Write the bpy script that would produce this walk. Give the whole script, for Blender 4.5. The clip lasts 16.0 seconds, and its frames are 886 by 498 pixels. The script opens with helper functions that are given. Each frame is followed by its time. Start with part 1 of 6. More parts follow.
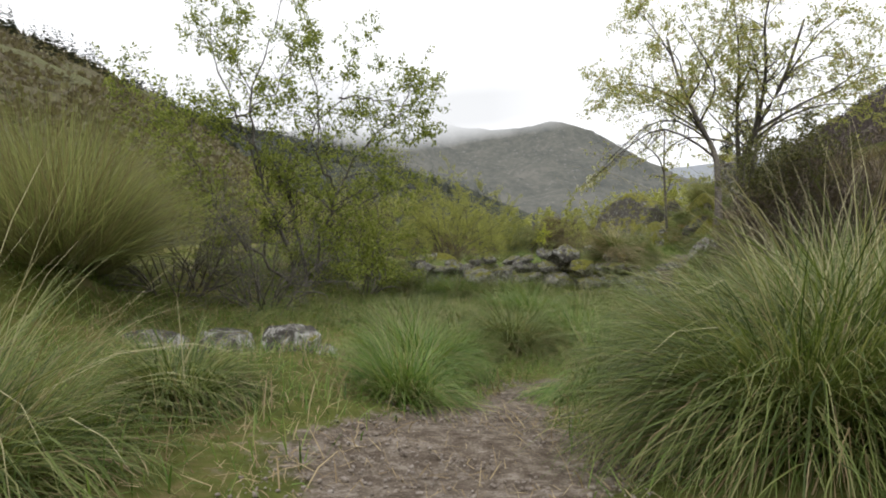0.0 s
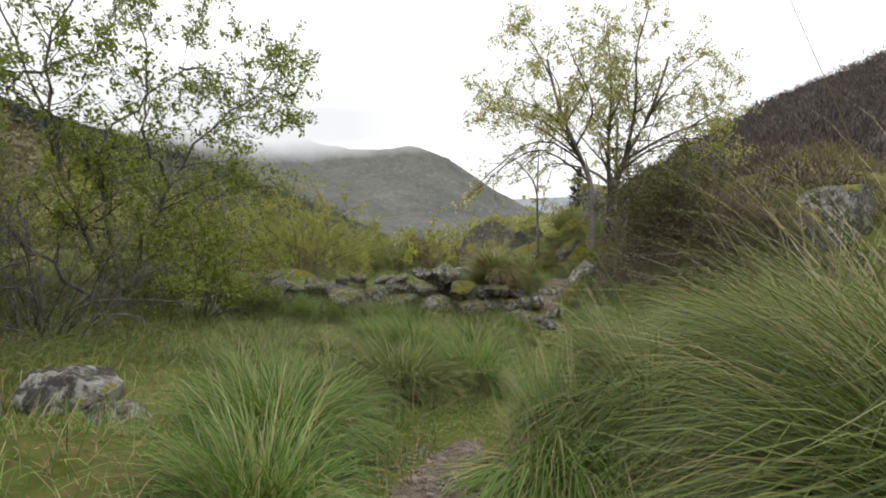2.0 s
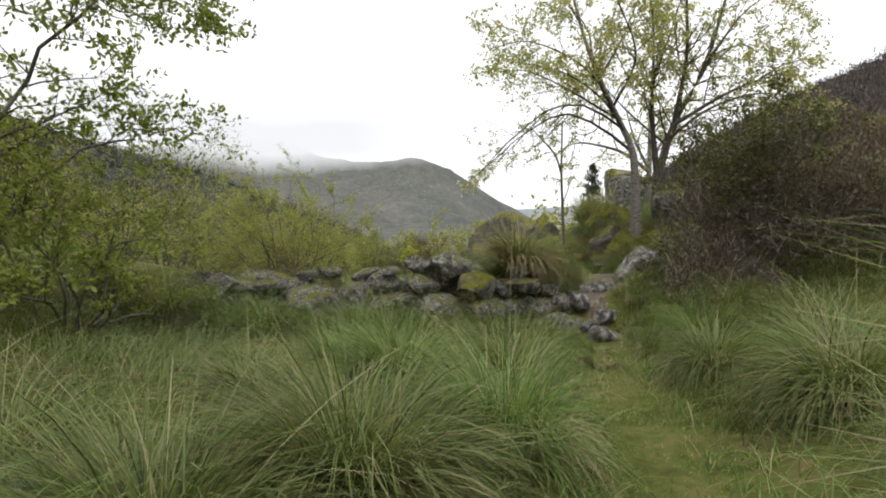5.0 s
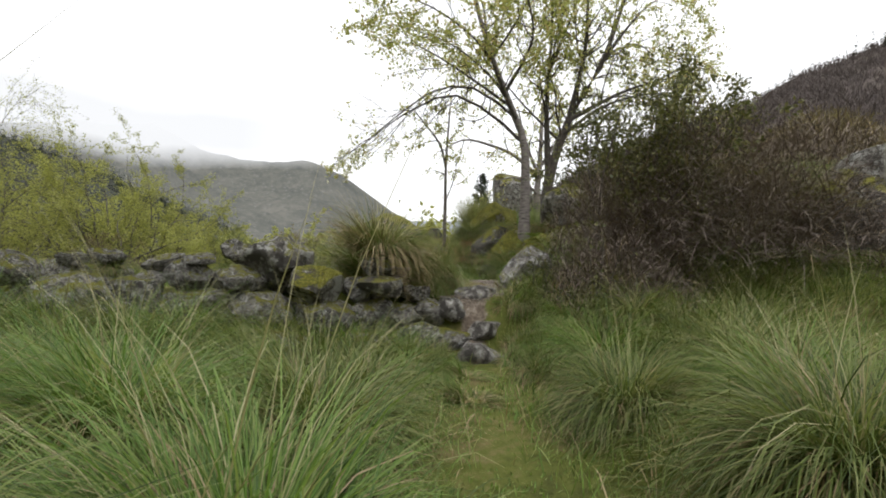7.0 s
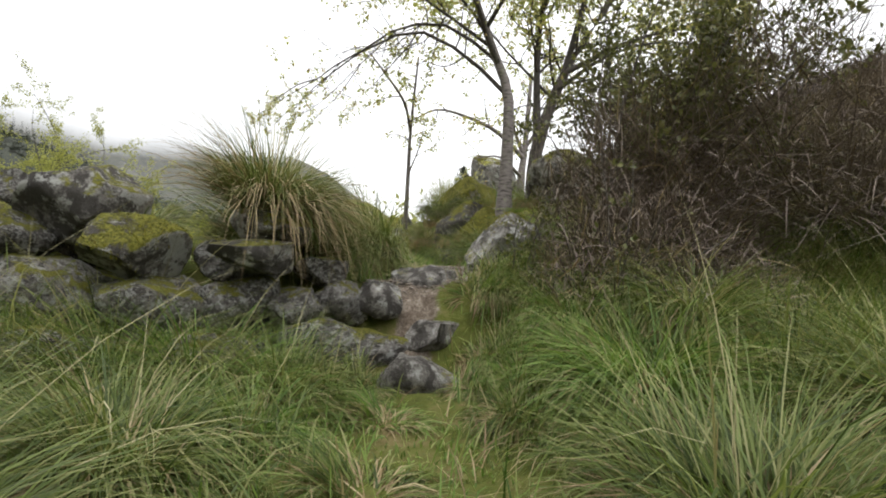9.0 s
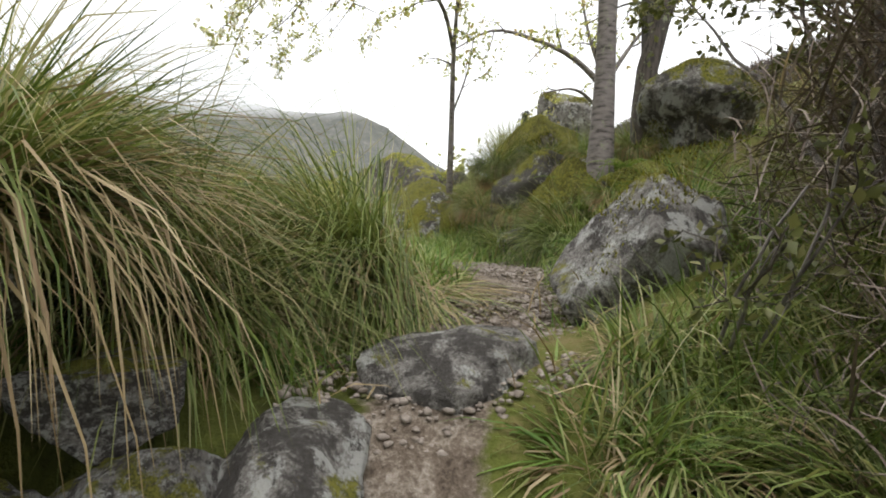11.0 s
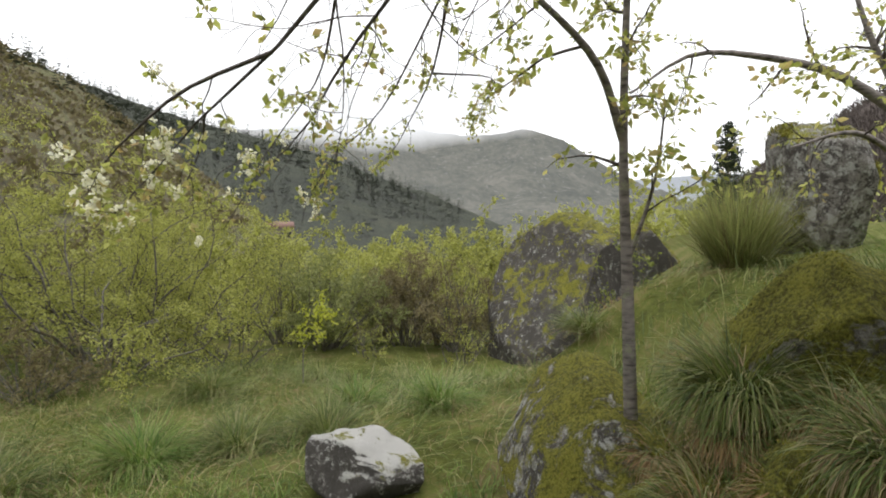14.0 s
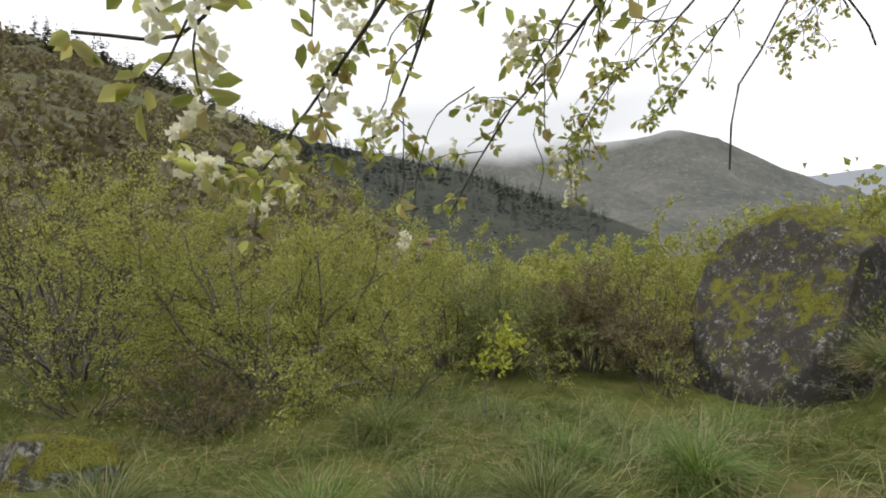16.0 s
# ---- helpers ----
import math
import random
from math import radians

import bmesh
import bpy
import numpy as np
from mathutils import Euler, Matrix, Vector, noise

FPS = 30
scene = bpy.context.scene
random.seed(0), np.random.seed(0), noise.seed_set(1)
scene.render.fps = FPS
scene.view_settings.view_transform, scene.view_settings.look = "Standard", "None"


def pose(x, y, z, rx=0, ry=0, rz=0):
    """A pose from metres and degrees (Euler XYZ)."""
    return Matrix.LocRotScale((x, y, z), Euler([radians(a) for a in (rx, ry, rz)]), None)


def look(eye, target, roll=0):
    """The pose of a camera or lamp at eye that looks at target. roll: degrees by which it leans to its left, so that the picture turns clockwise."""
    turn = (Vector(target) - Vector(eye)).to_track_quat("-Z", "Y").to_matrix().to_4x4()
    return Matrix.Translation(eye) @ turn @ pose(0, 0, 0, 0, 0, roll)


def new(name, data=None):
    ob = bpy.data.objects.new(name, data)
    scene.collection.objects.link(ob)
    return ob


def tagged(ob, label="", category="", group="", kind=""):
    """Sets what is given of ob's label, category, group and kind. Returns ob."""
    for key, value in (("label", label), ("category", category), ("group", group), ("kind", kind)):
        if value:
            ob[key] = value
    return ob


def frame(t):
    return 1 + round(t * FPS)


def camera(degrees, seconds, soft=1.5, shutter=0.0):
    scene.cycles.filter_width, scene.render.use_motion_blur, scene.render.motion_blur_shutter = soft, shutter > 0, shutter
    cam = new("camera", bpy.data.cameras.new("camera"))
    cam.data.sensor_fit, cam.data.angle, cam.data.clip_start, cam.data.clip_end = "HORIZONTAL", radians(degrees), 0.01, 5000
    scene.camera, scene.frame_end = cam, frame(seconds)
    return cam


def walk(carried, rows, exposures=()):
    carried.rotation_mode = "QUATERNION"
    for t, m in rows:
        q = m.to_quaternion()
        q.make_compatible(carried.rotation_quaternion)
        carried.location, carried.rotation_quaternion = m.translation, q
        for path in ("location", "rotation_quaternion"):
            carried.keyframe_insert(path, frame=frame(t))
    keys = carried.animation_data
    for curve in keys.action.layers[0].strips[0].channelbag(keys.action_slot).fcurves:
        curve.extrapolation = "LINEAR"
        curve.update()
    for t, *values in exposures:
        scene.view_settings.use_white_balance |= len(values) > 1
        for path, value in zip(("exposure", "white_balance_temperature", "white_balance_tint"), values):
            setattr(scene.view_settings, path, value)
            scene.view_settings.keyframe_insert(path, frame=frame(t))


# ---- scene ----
cam = camera(77.4, 16.0, 1.9)
METRES, EYE, TILT, LEAN, TURN = 20.0, 1.0, -1.0, 1.5, 0.0
ROWS = [
    (0.0, 0.0, 0.0, 0.0, -0.0, 0.0, 0.0),
    (0.5, -0.0087, 0.0187, -0.0029, -11.57, 1.32, -1.96),
    (1.0, -0.0132, 0.0386, -0.005, -14.9, 2.46, -2.18),
    (1.5, -0.0138, 0.0638, -0.0059, -15.0, 2.44, -2.07),
    (2.0, -0.0103, 0.0926, -0.004, -15.01, 2.38, -1.92),
    (2.5, -0.003, 0.1223, -0.0077, -14.62, 2.39, -1.49),
    (3.0, 0.0058, 0.1538, -0.0105, -14.22, 2.37, -1.23),
    (3.5, 0.0151, 0.1821, -0.0127, -13.86, 2.47, -1.17),
    (6.0, 0.0569, 0.3111, -0.0259, -17.33, 4.55, -1.27),
    (6.5, 0.0738, 0.332, -0.027, -22.44, 4.87, -2.45),
    (7.0, 0.0951, 0.3564, -0.0266, -26.12, 5.07, -3.41),
    (7.5, 0.1172, 0.3806, -0.0265, -28.89, 5.26, -4.53),
    (8.0, 0.1405, 0.4019, -0.0366, -29.45, 5.4, -4.8),
    (8.5, 0.1547, 0.4311, -0.0372, -29.3, 5.39, -5.21),
    (9.0, 0.172, 0.4638, -0.0319, -28.2, 5.45, -5.22),
    (9.5, 0.1872, 0.4982, -0.025, -26.52, 5.66, -4.9),
    (12.0, 0.2783, 0.6652, 0.0271, -19.67, -3.24, -3.49),
    (12.5, 0.2924, 0.6968, 0.0499, -19.0, -3.22, -3.17),
    (13.0, 0.3057, 0.7213, 0.0678, -17.48, -2.14, -3.21),
    (13.5, 0.311, 0.7409, 0.0778, -12.59, -0.56, -2.51),
    (14.0, 0.3108, 0.7684, 0.0912, -3.0, 0.57, -1.34),
    (14.5, 0.3119, 0.7943, 0.0935, 6.76, 1.12, 0.65),
    (15.0, 0.3111, 0.8211, 0.0931, 10.15, 1.18, 1.27),
    (15.5, 0.2948, 0.8407, 0.0952, 10.92, 1.72, 0.25),
    (16.0, 0.2662, 0.8592, 0.089, 11.54, 1.81, 0.09),
]
walk(cam, [(t, pose(0, 0, EYE, TILT, LEAN, TURN) @ pose(METRES * x, METRES * y, METRES * z, 90 + pitch, roll, yaw)) for t, x, y, z, yaw, pitch, roll in ROWS],
     [(0, 0.0), (3.5, 0.0), (7, 0.05), (9, 0.35), (9.5, 0.48), (12, 0.46), (13, 0.45), (14.5, 0.1), (15.5, -0.08), (16, -0.1)])

# ---- world, sun and exposure ----
world = bpy.data.worlds.new("overcast_sky")
scene.world = world
world.use_nodes = True
wn, wl = world.node_tree.nodes, world.node_tree.links
wn.clear()
w_out = wn.new("ShaderNodeOutputWorld")
w_sky = wn.new("ShaderNodeTexSky")
w_sky.sky_type, w_sky.sun_disc = "NISHITA", False
w_sky.sun_elevation, w_sky.sun_rotation = radians(74), radians(200)
w_blue = wn.new("ShaderNodeBackground")
w_blue.inputs["Strength"].default_value = 0.12
wl.new(w_sky.outputs[0], w_blue.inputs["Color"])
w_cloud = wn.new("ShaderNodeBackground")
w_cloud.inputs["Color"].default_value = (1.0, 0.995, 1.0, 1)
w_cloud.inputs["Strength"].default_value = 1.36
w_mix = wn.new("ShaderNodeMixShader")
w_mix.inputs[0].default_value = 0.88
wl.new(w_blue.outputs[0], w_mix.inputs[1])
wl.new(w_cloud.outputs[0], w_mix.inputs[2])
wl.new(w_mix.outputs[0], w_out.inputs["Surface"])

sun = new("sun", bpy.data.lights.new("sun", "SUN"))
sun.data.energy, sun.data.angle, sun.data.color = 1.5, radians(45), (1.0, 0.985, 0.96)
sun.matrix_basis = look((0, 0, 0), (0.1, 0.26, -1.0))

rng = np.random.default_rng(7)


# ---- mesh helpers ----
def fast_mesh(name, verts, polys, material=None, smooth=False):
    """A mesh from an array of points and arrays of faces, each array of one face size."""
    me = bpy.data.meshes.new(name)
    verts = np.asarray(verts, dtype=np.float32).reshape(-1, 3)
    polys = [np.asarray(p, dtype=np.int32) for p in polys if len(p)]
    sizes = np.concatenate([np.full(len(p), p.shape[1], dtype=np.int32) for p in polys])
    loops = np.concatenate([p.reshape(-1) for p in polys])
    me.vertices.add(len(verts))
    me.vertices.foreach_set("co", verts.reshape(-1))
    me.loops.add(len(loops))
    me.loops.foreach_set("vertex_index", loops)
    me.polygons.add(len(sizes))
    me.polygons.foreach_set("loop_start", np.concatenate([[0], np.cumsum(sizes)[:-1]]).astype(np.int32))
    me.polygons.foreach_set("loop_total", sizes)
    if smooth:
        me.polygons.foreach_set("use_smooth", np.ones(len(sizes), dtype=bool))
    me.update(calc_edges=True)
    if material:
        me.materials.append(material)
    return me


def thing(name, label, category, group="", kind="", place=(0, 0, 0), turn=0.0):
    ob = new(name)
    ob.empty_display_size = 0.1
    ob.matrix_basis = pose(*place, 0, 0, turn)
    return tagged(ob, label, category, group, kind)


def part(name, me, parent, label=""):
    ob = new(name, me)
    ob.parent = parent
    if label:
        ob["label"] = label
    return ob


def solid(name, me, label, category, place=(0, 0, 0), turn=0.0, group="", kind=""):
    ob = new(name, me)
    ob.matrix_basis = pose(*place, 0, 0, turn)
    return tagged(ob, label, category, group, kind)


# ---- materials ----
def material(name):
    m = bpy.data.materials.new(name)
    m.use_nodes = True
    return m, m.node_tree.nodes, m.node_tree.links, m.node_tree.nodes["Principled BSDF"]


def ramp(n, l, source, stops):
    r = n.new("ShaderNodeValToRGB")
    while len(r.color_ramp.elements) < len(stops):
        r.color_ramp.elements.new(0.5)
    for e, (p, c) in zip(r.color_ramp.elements, stops):
        e.position = p
        e.color = (*c, 1) if len(c) == 3 else c
    l.new(source, r.inputs[0])
    return r.outputs[0]


def noise_tex(n, l, scale, detail=4.0, rough=0.6, coords="Object", dist=0.0):
    tc = n.new("ShaderNodeTexCoord")
    t = n.new("ShaderNodeTexNoise")
    t.inputs["Scale"].default_value, t.inputs["Detail"].default_value = scale, detail
    t.inputs["Roughness"].default_value, t.inputs["Distortion"].default_value = rough, dist
    l.new(tc.outputs[coords], t.inputs["Vector"])
    return t.outputs["Fac"]


def mixed(n, l, fac, a, b, mode="MIX"):
    m = n.new("ShaderNodeMix")
    m.data_type, m.blend_type = "RGBA", mode
    for sock, v in ((0, fac), (6, a), (7, b)):
        if isinstance(v, (int, float)):
            m.inputs[sock].default_value = v
        elif isinstance(v, tuple):
            m.inputs[sock].default_value = (*v, 1)
        else:
            l.new(v, m.inputs[sock])
    return m.outputs[2]


def calc(n, l, op, a, b=0.0):
    m = n.new("ShaderNodeMath")
    m.operation = op
    for k, v in enumerate((a, b)):
        if isinstance(v, (int, float)):
            m.inputs[k].default_value = v
        else:
            l.new(v, m.inputs[k])
    return m.outputs[0]


def bumped(n, l, b, height, strength=0.5, distance=0.02):
    u = n.new("ShaderNodeBump")
    u.inputs["Strength"].default_value, u.inputs["Distance"].default_value = strength, distance
    l.new(height, u.inputs["Height"])
    l.new(u.outputs[0], b.inputs["Normal"])


def leafy(name, colours, translucent=0.35, rough=0.55, patch=0.8):
    """Foliage: each leaf or blade its own shade, patches of shade over the plant, light passing through."""
    m, n, l, b = material(name)
    g = n.new("ShaderNodeNewGeometry")
    big = noise_tex(n, l, patch, 2.0)
    f = calc(n, l, "ADD", calc(n, l, "MULTIPLY", g.outputs["Random Per Island"], 0.9), calc(n, l, "MULTIPLY", big, 0.5))
    f = calc(n, l, "SUBTRACT", f, 0.2)
    k = len(colours)
    col = ramp(n, l, f, [(i / (k - 1), c) for i, c in enumerate(colours)])
    l.new(col, b.inputs["Base Color"])
    b.inputs["Roughness"].default_value = rough
    b.inputs["Specular IOR Level"].default_value = 0.3
    t = n.new("ShaderNodeBsdfTranslucent")
    l.new(mixed(n, l, 1.0, col, (1.45, 1.45, 1.1), "MULTIPLY"), t.inputs["Color"])
    s = n.new("ShaderNodeMixShader")
    s.inputs[0].default_value = translucent
    l.new(b.outputs[0], s.inputs[1])
    l.new(t.outputs[0], s.inputs[2])
    l.new(s.outputs[0], n["Material Output"].inputs["Surface"])
    return m


def rock_material(name, moss=0.5, pale=0.5, top=0.0, deep=0.0):
    """Granite with pale and dark lichen, and moss on what faces up. top: how far upward faces are paled."""
    m, n, l, b = material(name)
    grain = noise_tex(n, l, 75, 6, 0.8)
    blot = noise_tex(n, l, 4.5, 11, 0.74, dist=0.3)
    wide = noise_tex(n, l, 1.3, 4)
    speck = noise_tex(n, l, 17, 8, 0.8)
    base = ramp(n, l, grain, [(0.32, (0.10, 0.09, 0.08)), (0.5, (0.24, 0.225, 0.205)), (0.68, (0.4, 0.385, 0.36))])
    dark = ramp(n, l, calc(n, l, "ADD", calc(n, l, "MULTIPLY", blot, 0.65), calc(n, l, "MULTIPLY", speck, 0.35)), [(0.465 + deep, (1, 1, 1)), (0.515 + deep, (0, 0, 0))])
    col = mixed(n, l, calc(n, l, "MULTIPLY", dark, 0.82), base, (0.045, 0.04, 0.036))
    spots = noise_tex(n, l, 5.5, 11, 0.76, dist=0.3)
    lich = ramp(n, l, calc(n, l, "ADD", calc(n, l, "MULTIPLY", spots, 0.7), calc(n, l, "MULTIPLY", speck, 0.3)), [(0.552 - 0.05 * pale, (0, 0, 0)), (0.58 - 0.05 * pale, (1, 1, 1))])
    col = mixed(n, l, calc(n, l, "MULTIPLY", lich, 0.75), col, (0.5, 0.5, 0.47))
    g = n.new("ShaderNodeNewGeometry")
    sep = n.new("ShaderNodeSeparateXYZ")
    l.new(g.outputs["Normal"], sep.inputs[0])
    if top:
        tf = ramp(n, l, calc(n, l, "ADD", sep.outputs[2], calc(n, l, "MULTIPLY", calc(n, l, "SUBTRACT", spots, 0.5), 1.2)), [(0.55, (0, 0, 0)), (0.72, (1, 1, 1))])
        col = mixed(n, l, calc(n, l, "MULTIPLY", tf, top), col, (0.62, 0.61, 0.58))
    clumps = noise_tex(n, l, 3.2, 9, 0.75, dist=0.5)
    up = calc(n, l, "ADD", calc(n, l, "MULTIPLY", sep.outputs[2], 0.26), calc(n, l, "ADD", calc(n, l, "MULTIPLY", wide, 0.45), calc(n, l, "MULTIPLY", clumps, 0.9)))
    mf = ramp(n, l, up, [(min(0.95, 1.13 - 0.42 * moss), (0, 0, 0)), (min(0.999, 1.20 - 0.42 * moss), (1, 1, 1))])
    fuzz = noise_tex(n, l, 38, 5, 0.75)
    mosscol = ramp(n, l, calc(n, l, "ADD", calc(n, l, "MULTIPLY", fuzz, 0.6), calc(n, l, "MULTIPLY", clumps, 0.4)), [(0.36, (0.03, 0.026, 0.009)), (0.47, (0.105, 0.103, 0.02)), (0.57, (0.245, 0.24, 0.04)), (0.66, (0.17, 0.125, 0.042))])
    if moss > 0.05:
        col = mixed(n, l, mf, col, mosscol)
    l.new(col, b.inputs["Base Color"])
    b.inputs["Roughness"].default_value = 0.9
    b.inputs["Specular IOR Level"].default_value = 0.2
    h = calc(n, l, "ADD", calc(n, l, "MULTIPLY", grain, 0.35), calc(n, l, "ADD", calc(n, l, "MULTIPLY", blot, 0.8), calc(n, l, "MULTIPLY", fuzz, 0.5)))
    bumped(n, l, b, h, 1.0, 0.05)
    return m


def bark_material(name, light, dark, lichen=0.3, bands=True):
    m, n, l, b = material(name)
    tc = n.new("ShaderNodeTexCoord")
    mp = n.new("ShaderNodeMapping")
    mp.inputs["Scale"].default_value = (4.5, 4.5, 15) if bands else (14, 14, 2.5)
    l.new(tc.outputs["Object"], mp.inputs["Vector"])
    t = n.new("ShaderNodeTexNoise")
    t.inputs["Scale"].default_value, t.inputs["Detail"].default_value = 2.2, 6
    l.new(mp.outputs[0], t.inputs["Vector"])
    col = ramp(n, l, t.outputs["Fac"], [(0.30 if bands else 0.34, dark), (0.50, light), (0.7, tuple(min(1, 1.35 * c) for c in light))])
    spots = noise_tex(n, l, 11, 5, 0.7)
    lf = ramp(n, l, spots, [(0.58, (0, 0, 0)), (0.64, (1, 1, 1))])
    col = mixed(n, l, calc(n, l, "MULTIPLY", lf, lichen), col, (0.30, 0.33, 0.20))
    l.new(col, b.inputs["Base Color"])
    b.inputs["Roughness"].default_value = 0.85
    bumped(n, l, b, t.outputs["Fac"], 0.12 if bands else 0.9, 0.015)
    return m


def plain_noise(name, stops, scale=4.0, rough=0.9, bump=0.5, fine=60.0):
    m, n, l, b = material(name)
    a = noise_tex(n, l, scale, 6, 0.65)
    f = noise_tex(n, l, fine, 3, 0.7)
    mixv = calc(n, l, "ADD", calc(n, l, "MULTIPLY", a, 0.65), calc(n, l, "MULTIPLY", f, 0.35))
    l.new(ramp(n, l, mixv, stops), b.inputs["Base Color"])
    b.inputs["Roughness"].default_value = rough
    b.inputs["Specular IOR Level"].default_value = 0.2
    bumped(n, l, b, mixv, bump, 0.03)
    return m


def hill_material(name, stops, scale, haze, haze_colour=(0.55, 0.58, 0.62), rocks=0.0):
    """A far slope with heath, scrub and rock; its mist is a glow mixed into the surface."""
    m, n, l, b = material(name)
    a = noise_tex(n, l, scale, 8, 0.7, "Object")
    f = noise_tex(n, l, scale * 9, 5, 0.75, "Object")
    mv = calc(n, l, "ADD", calc(n, l, "MULTIPLY", a, 0.5), calc(n, l, "MULTIPLY", f, 0.5))
    col = ramp(n, l, mv, stops)
    if rocks:
        r = ramp(n, l, noise_tex(n, l, scale * 14, 4, 0.7), [(0.60, (0, 0, 0)), (0.66, (1, 1, 1))])
        col = mixed(n, l, calc(n, l, "MULTIPLY", r, rocks), col, (0.30, 0.29, 0.28))
    l.new(col, b.inputs["Base Color"])
    b.inputs["Roughness"].default_value = 1.0
    b.inputs["Specular IOR Level"].default_value = 0.0
    bumped(n, l, b, mv, 1.0, 3.0)
    # aerial haze painted as emission: the slope itself glows in haze_colour
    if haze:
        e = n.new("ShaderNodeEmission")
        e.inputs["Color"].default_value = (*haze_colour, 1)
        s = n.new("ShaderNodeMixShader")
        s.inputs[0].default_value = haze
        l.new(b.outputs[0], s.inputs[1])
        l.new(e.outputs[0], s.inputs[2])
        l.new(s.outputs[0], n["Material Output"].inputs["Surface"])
    return m


GREEN_BLADE = leafy("green_grass_blade", [(0.03, 0.05, 0.01), (0.095, 0.132, 0.03), (0.165, 0.205, 0.054), (0.33, 0.31, 0.15)], 0.3, 0.5)
FRESH_BLADE = leafy("fresh_grass_blade", [(0.04, 0.08, 0.012), (0.105, 0.185, 0.034), (0.18, 0.265, 0.06), (0.32, 0.33, 0.14)], 0.33, 0.5)
STRAW_BLADE = leafy("dry_grass_blade", [(0.14, 0.095, 0.045), (0.28, 0.21, 0.11), (0.42, 0.34, 0.2), (0.2, 0.13, 0.07)], 0.2)
RUST_BLADE = leafy("rusty_dead_grass", [(0.16, 0.085, 0.04), (0.28, 0.165, 0.075), (0.38, 0.26, 0.13), (0.3, 0.22, 0.12)], 0.2)
SEED_STALK = leafy("seed_stalk", [(0.2, 0.18, 0.08), (0.36, 0.33, 0.18), (0.5, 0.46, 0.28)], 0.2)
CHERRY_LEAF = leafy("cherry_leaf", [(0.2, 0.22, 0.06), (0.33, 0.36, 0.11), (0.46, 0.46, 0.2), (0.42, 0.31, 0.17)], 0.6)
WILLOW_LEAF = leafy("willow_leaf", [(0.1, 0.13, 0.03), (0.205, 0.245, 0.05), (0.35, 0.38, 0.11)], 0.5)
SHOOT_LEAF = leafy("yellow_shoot_leaf", [(0.28, 0.31, 0.04), (0.42, 0.45, 0.07), (0.52, 0.52, 0.12)], 0.5)
BUSH_LEAF = leafy("young_bush_leaf", [(0.2, 0.21, 0.06), (0.33, 0.345, 0.1), (0.45, 0.455, 0.17)], 0.48)
BROOM_LEAF = leafy("broom_twig_green", [(0.13, 0.15, 0.06), (0.24, 0.265, 0.11), (0.34, 0.35, 0.16)], 0.4)
BROWN_BROOM = leafy("broom_twig_brown", [(0.12, 0.1, 0.055), (0.21, 0.175, 0.095), (0.28, 0.25, 0.13)], 0.3)
HOLLY_LEAF = leafy("dark_evergreen_leaf", [(0.05, 0.055, 0.02), (0.11, 0.12, 0.04), (0.21, 0.2, 0.08)], 0.3, 0.45)
HEATH_TWIG = leafy("dead_heather_twig", [(0.075, 0.058, 0.047), (0.16, 0.125, 0.103), (0.33, 0.28, 0.235)], 0.05, 0.9)
BLOSSOM = leafy("white_blossom_petal", [(0.72, 0.7, 0.66), (0.82, 0.8, 0.77), (0.85, 0.84, 0.82)], 0.45)
MOSS_TIP = leafy("moss_tip", [(0.05, 0.05, 0.011), (0.14, 0.138, 0.024), (0.27, 0.262, 0.042), (0.18, 0.13, 0.045)], 0.25, 0.9, 2.2)
FERN_LEAF = leafy("fern_frond", [(0.06, 0.1, 0.015), (0.12, 0.18, 0.03), (0.2, 0.26, 0.05)], 0.4)
PINE_NEEDLE = leafy("pine_needle", [(0.016, 0.024, 0.014), (0.035, 0.05, 0.026), (0.06, 0.075, 0.04)], 0.1)
SCRUB_LEAF = leafy("hillside_scrub_leaf", [(0.1, 0.08, 0.05), (0.16, 0.135, 0.075), (0.2, 0.19, 0.085)], 0.2)
BIRCH_TWIG = leafy("bare_birch_twig", [(0.085, 0.07, 0.065), (0.12, 0.1, 0.092), (0.155, 0.13, 0.118)], 0.05, 0.9)
ROCK = rock_material("lichen_granite", 0.4, 0.7, 0.0, 0.01)
MOSSY = rock_material("mossy_granite", 0.9, 0.9, 0.0, 0.02)
DARK_MOSSY = rock_material("dark_mossy_granite", 0.76, -0.15, 0.0, 0.07)
ROCK_MOSS = rock_material("half_mossy_granite", 0.62, 0.7)
STEP_ROCK = rock_material("worn_step_granite", 0.25, 0.3, 0.0, 0.0)
BARE_ROCK = rock_material("pale_granite", 0.45, 0.35, 0.85, 0.07)
THICK_MOSS = rock_material("thickly_mossed_granite", 1.4, 0.5)
WALL_ROCK = rock_material("field_wall_granite", 0.66, 0.75, 0.0, 0.02)
CHERRY_BARK = bark_material("cherry_bark", (0.2, 0.175, 0.165), (0.05, 0.042, 0.038), 0.5)
OLD_BARK = bark_material("old_cherry_bark", (0.085, 0.07, 0.06), (0.025, 0.02, 0.017), 0.8, False)
LIMB_BARK = bark_material("cherry_limb_bark", (0.07, 0.06, 0.052), (0.026, 0.022, 0.019), 0.3, False)
TWIG_BARK = bark_material("twig_bark", (0.075, 0.06, 0.05), (0.03, 0.024, 0.02), 0.15, False)
GREY_BARK = bark_material("grey_willow_bark", (0.15, 0.135, 0.12), (0.06, 0.05, 0.045), 0.4, False)


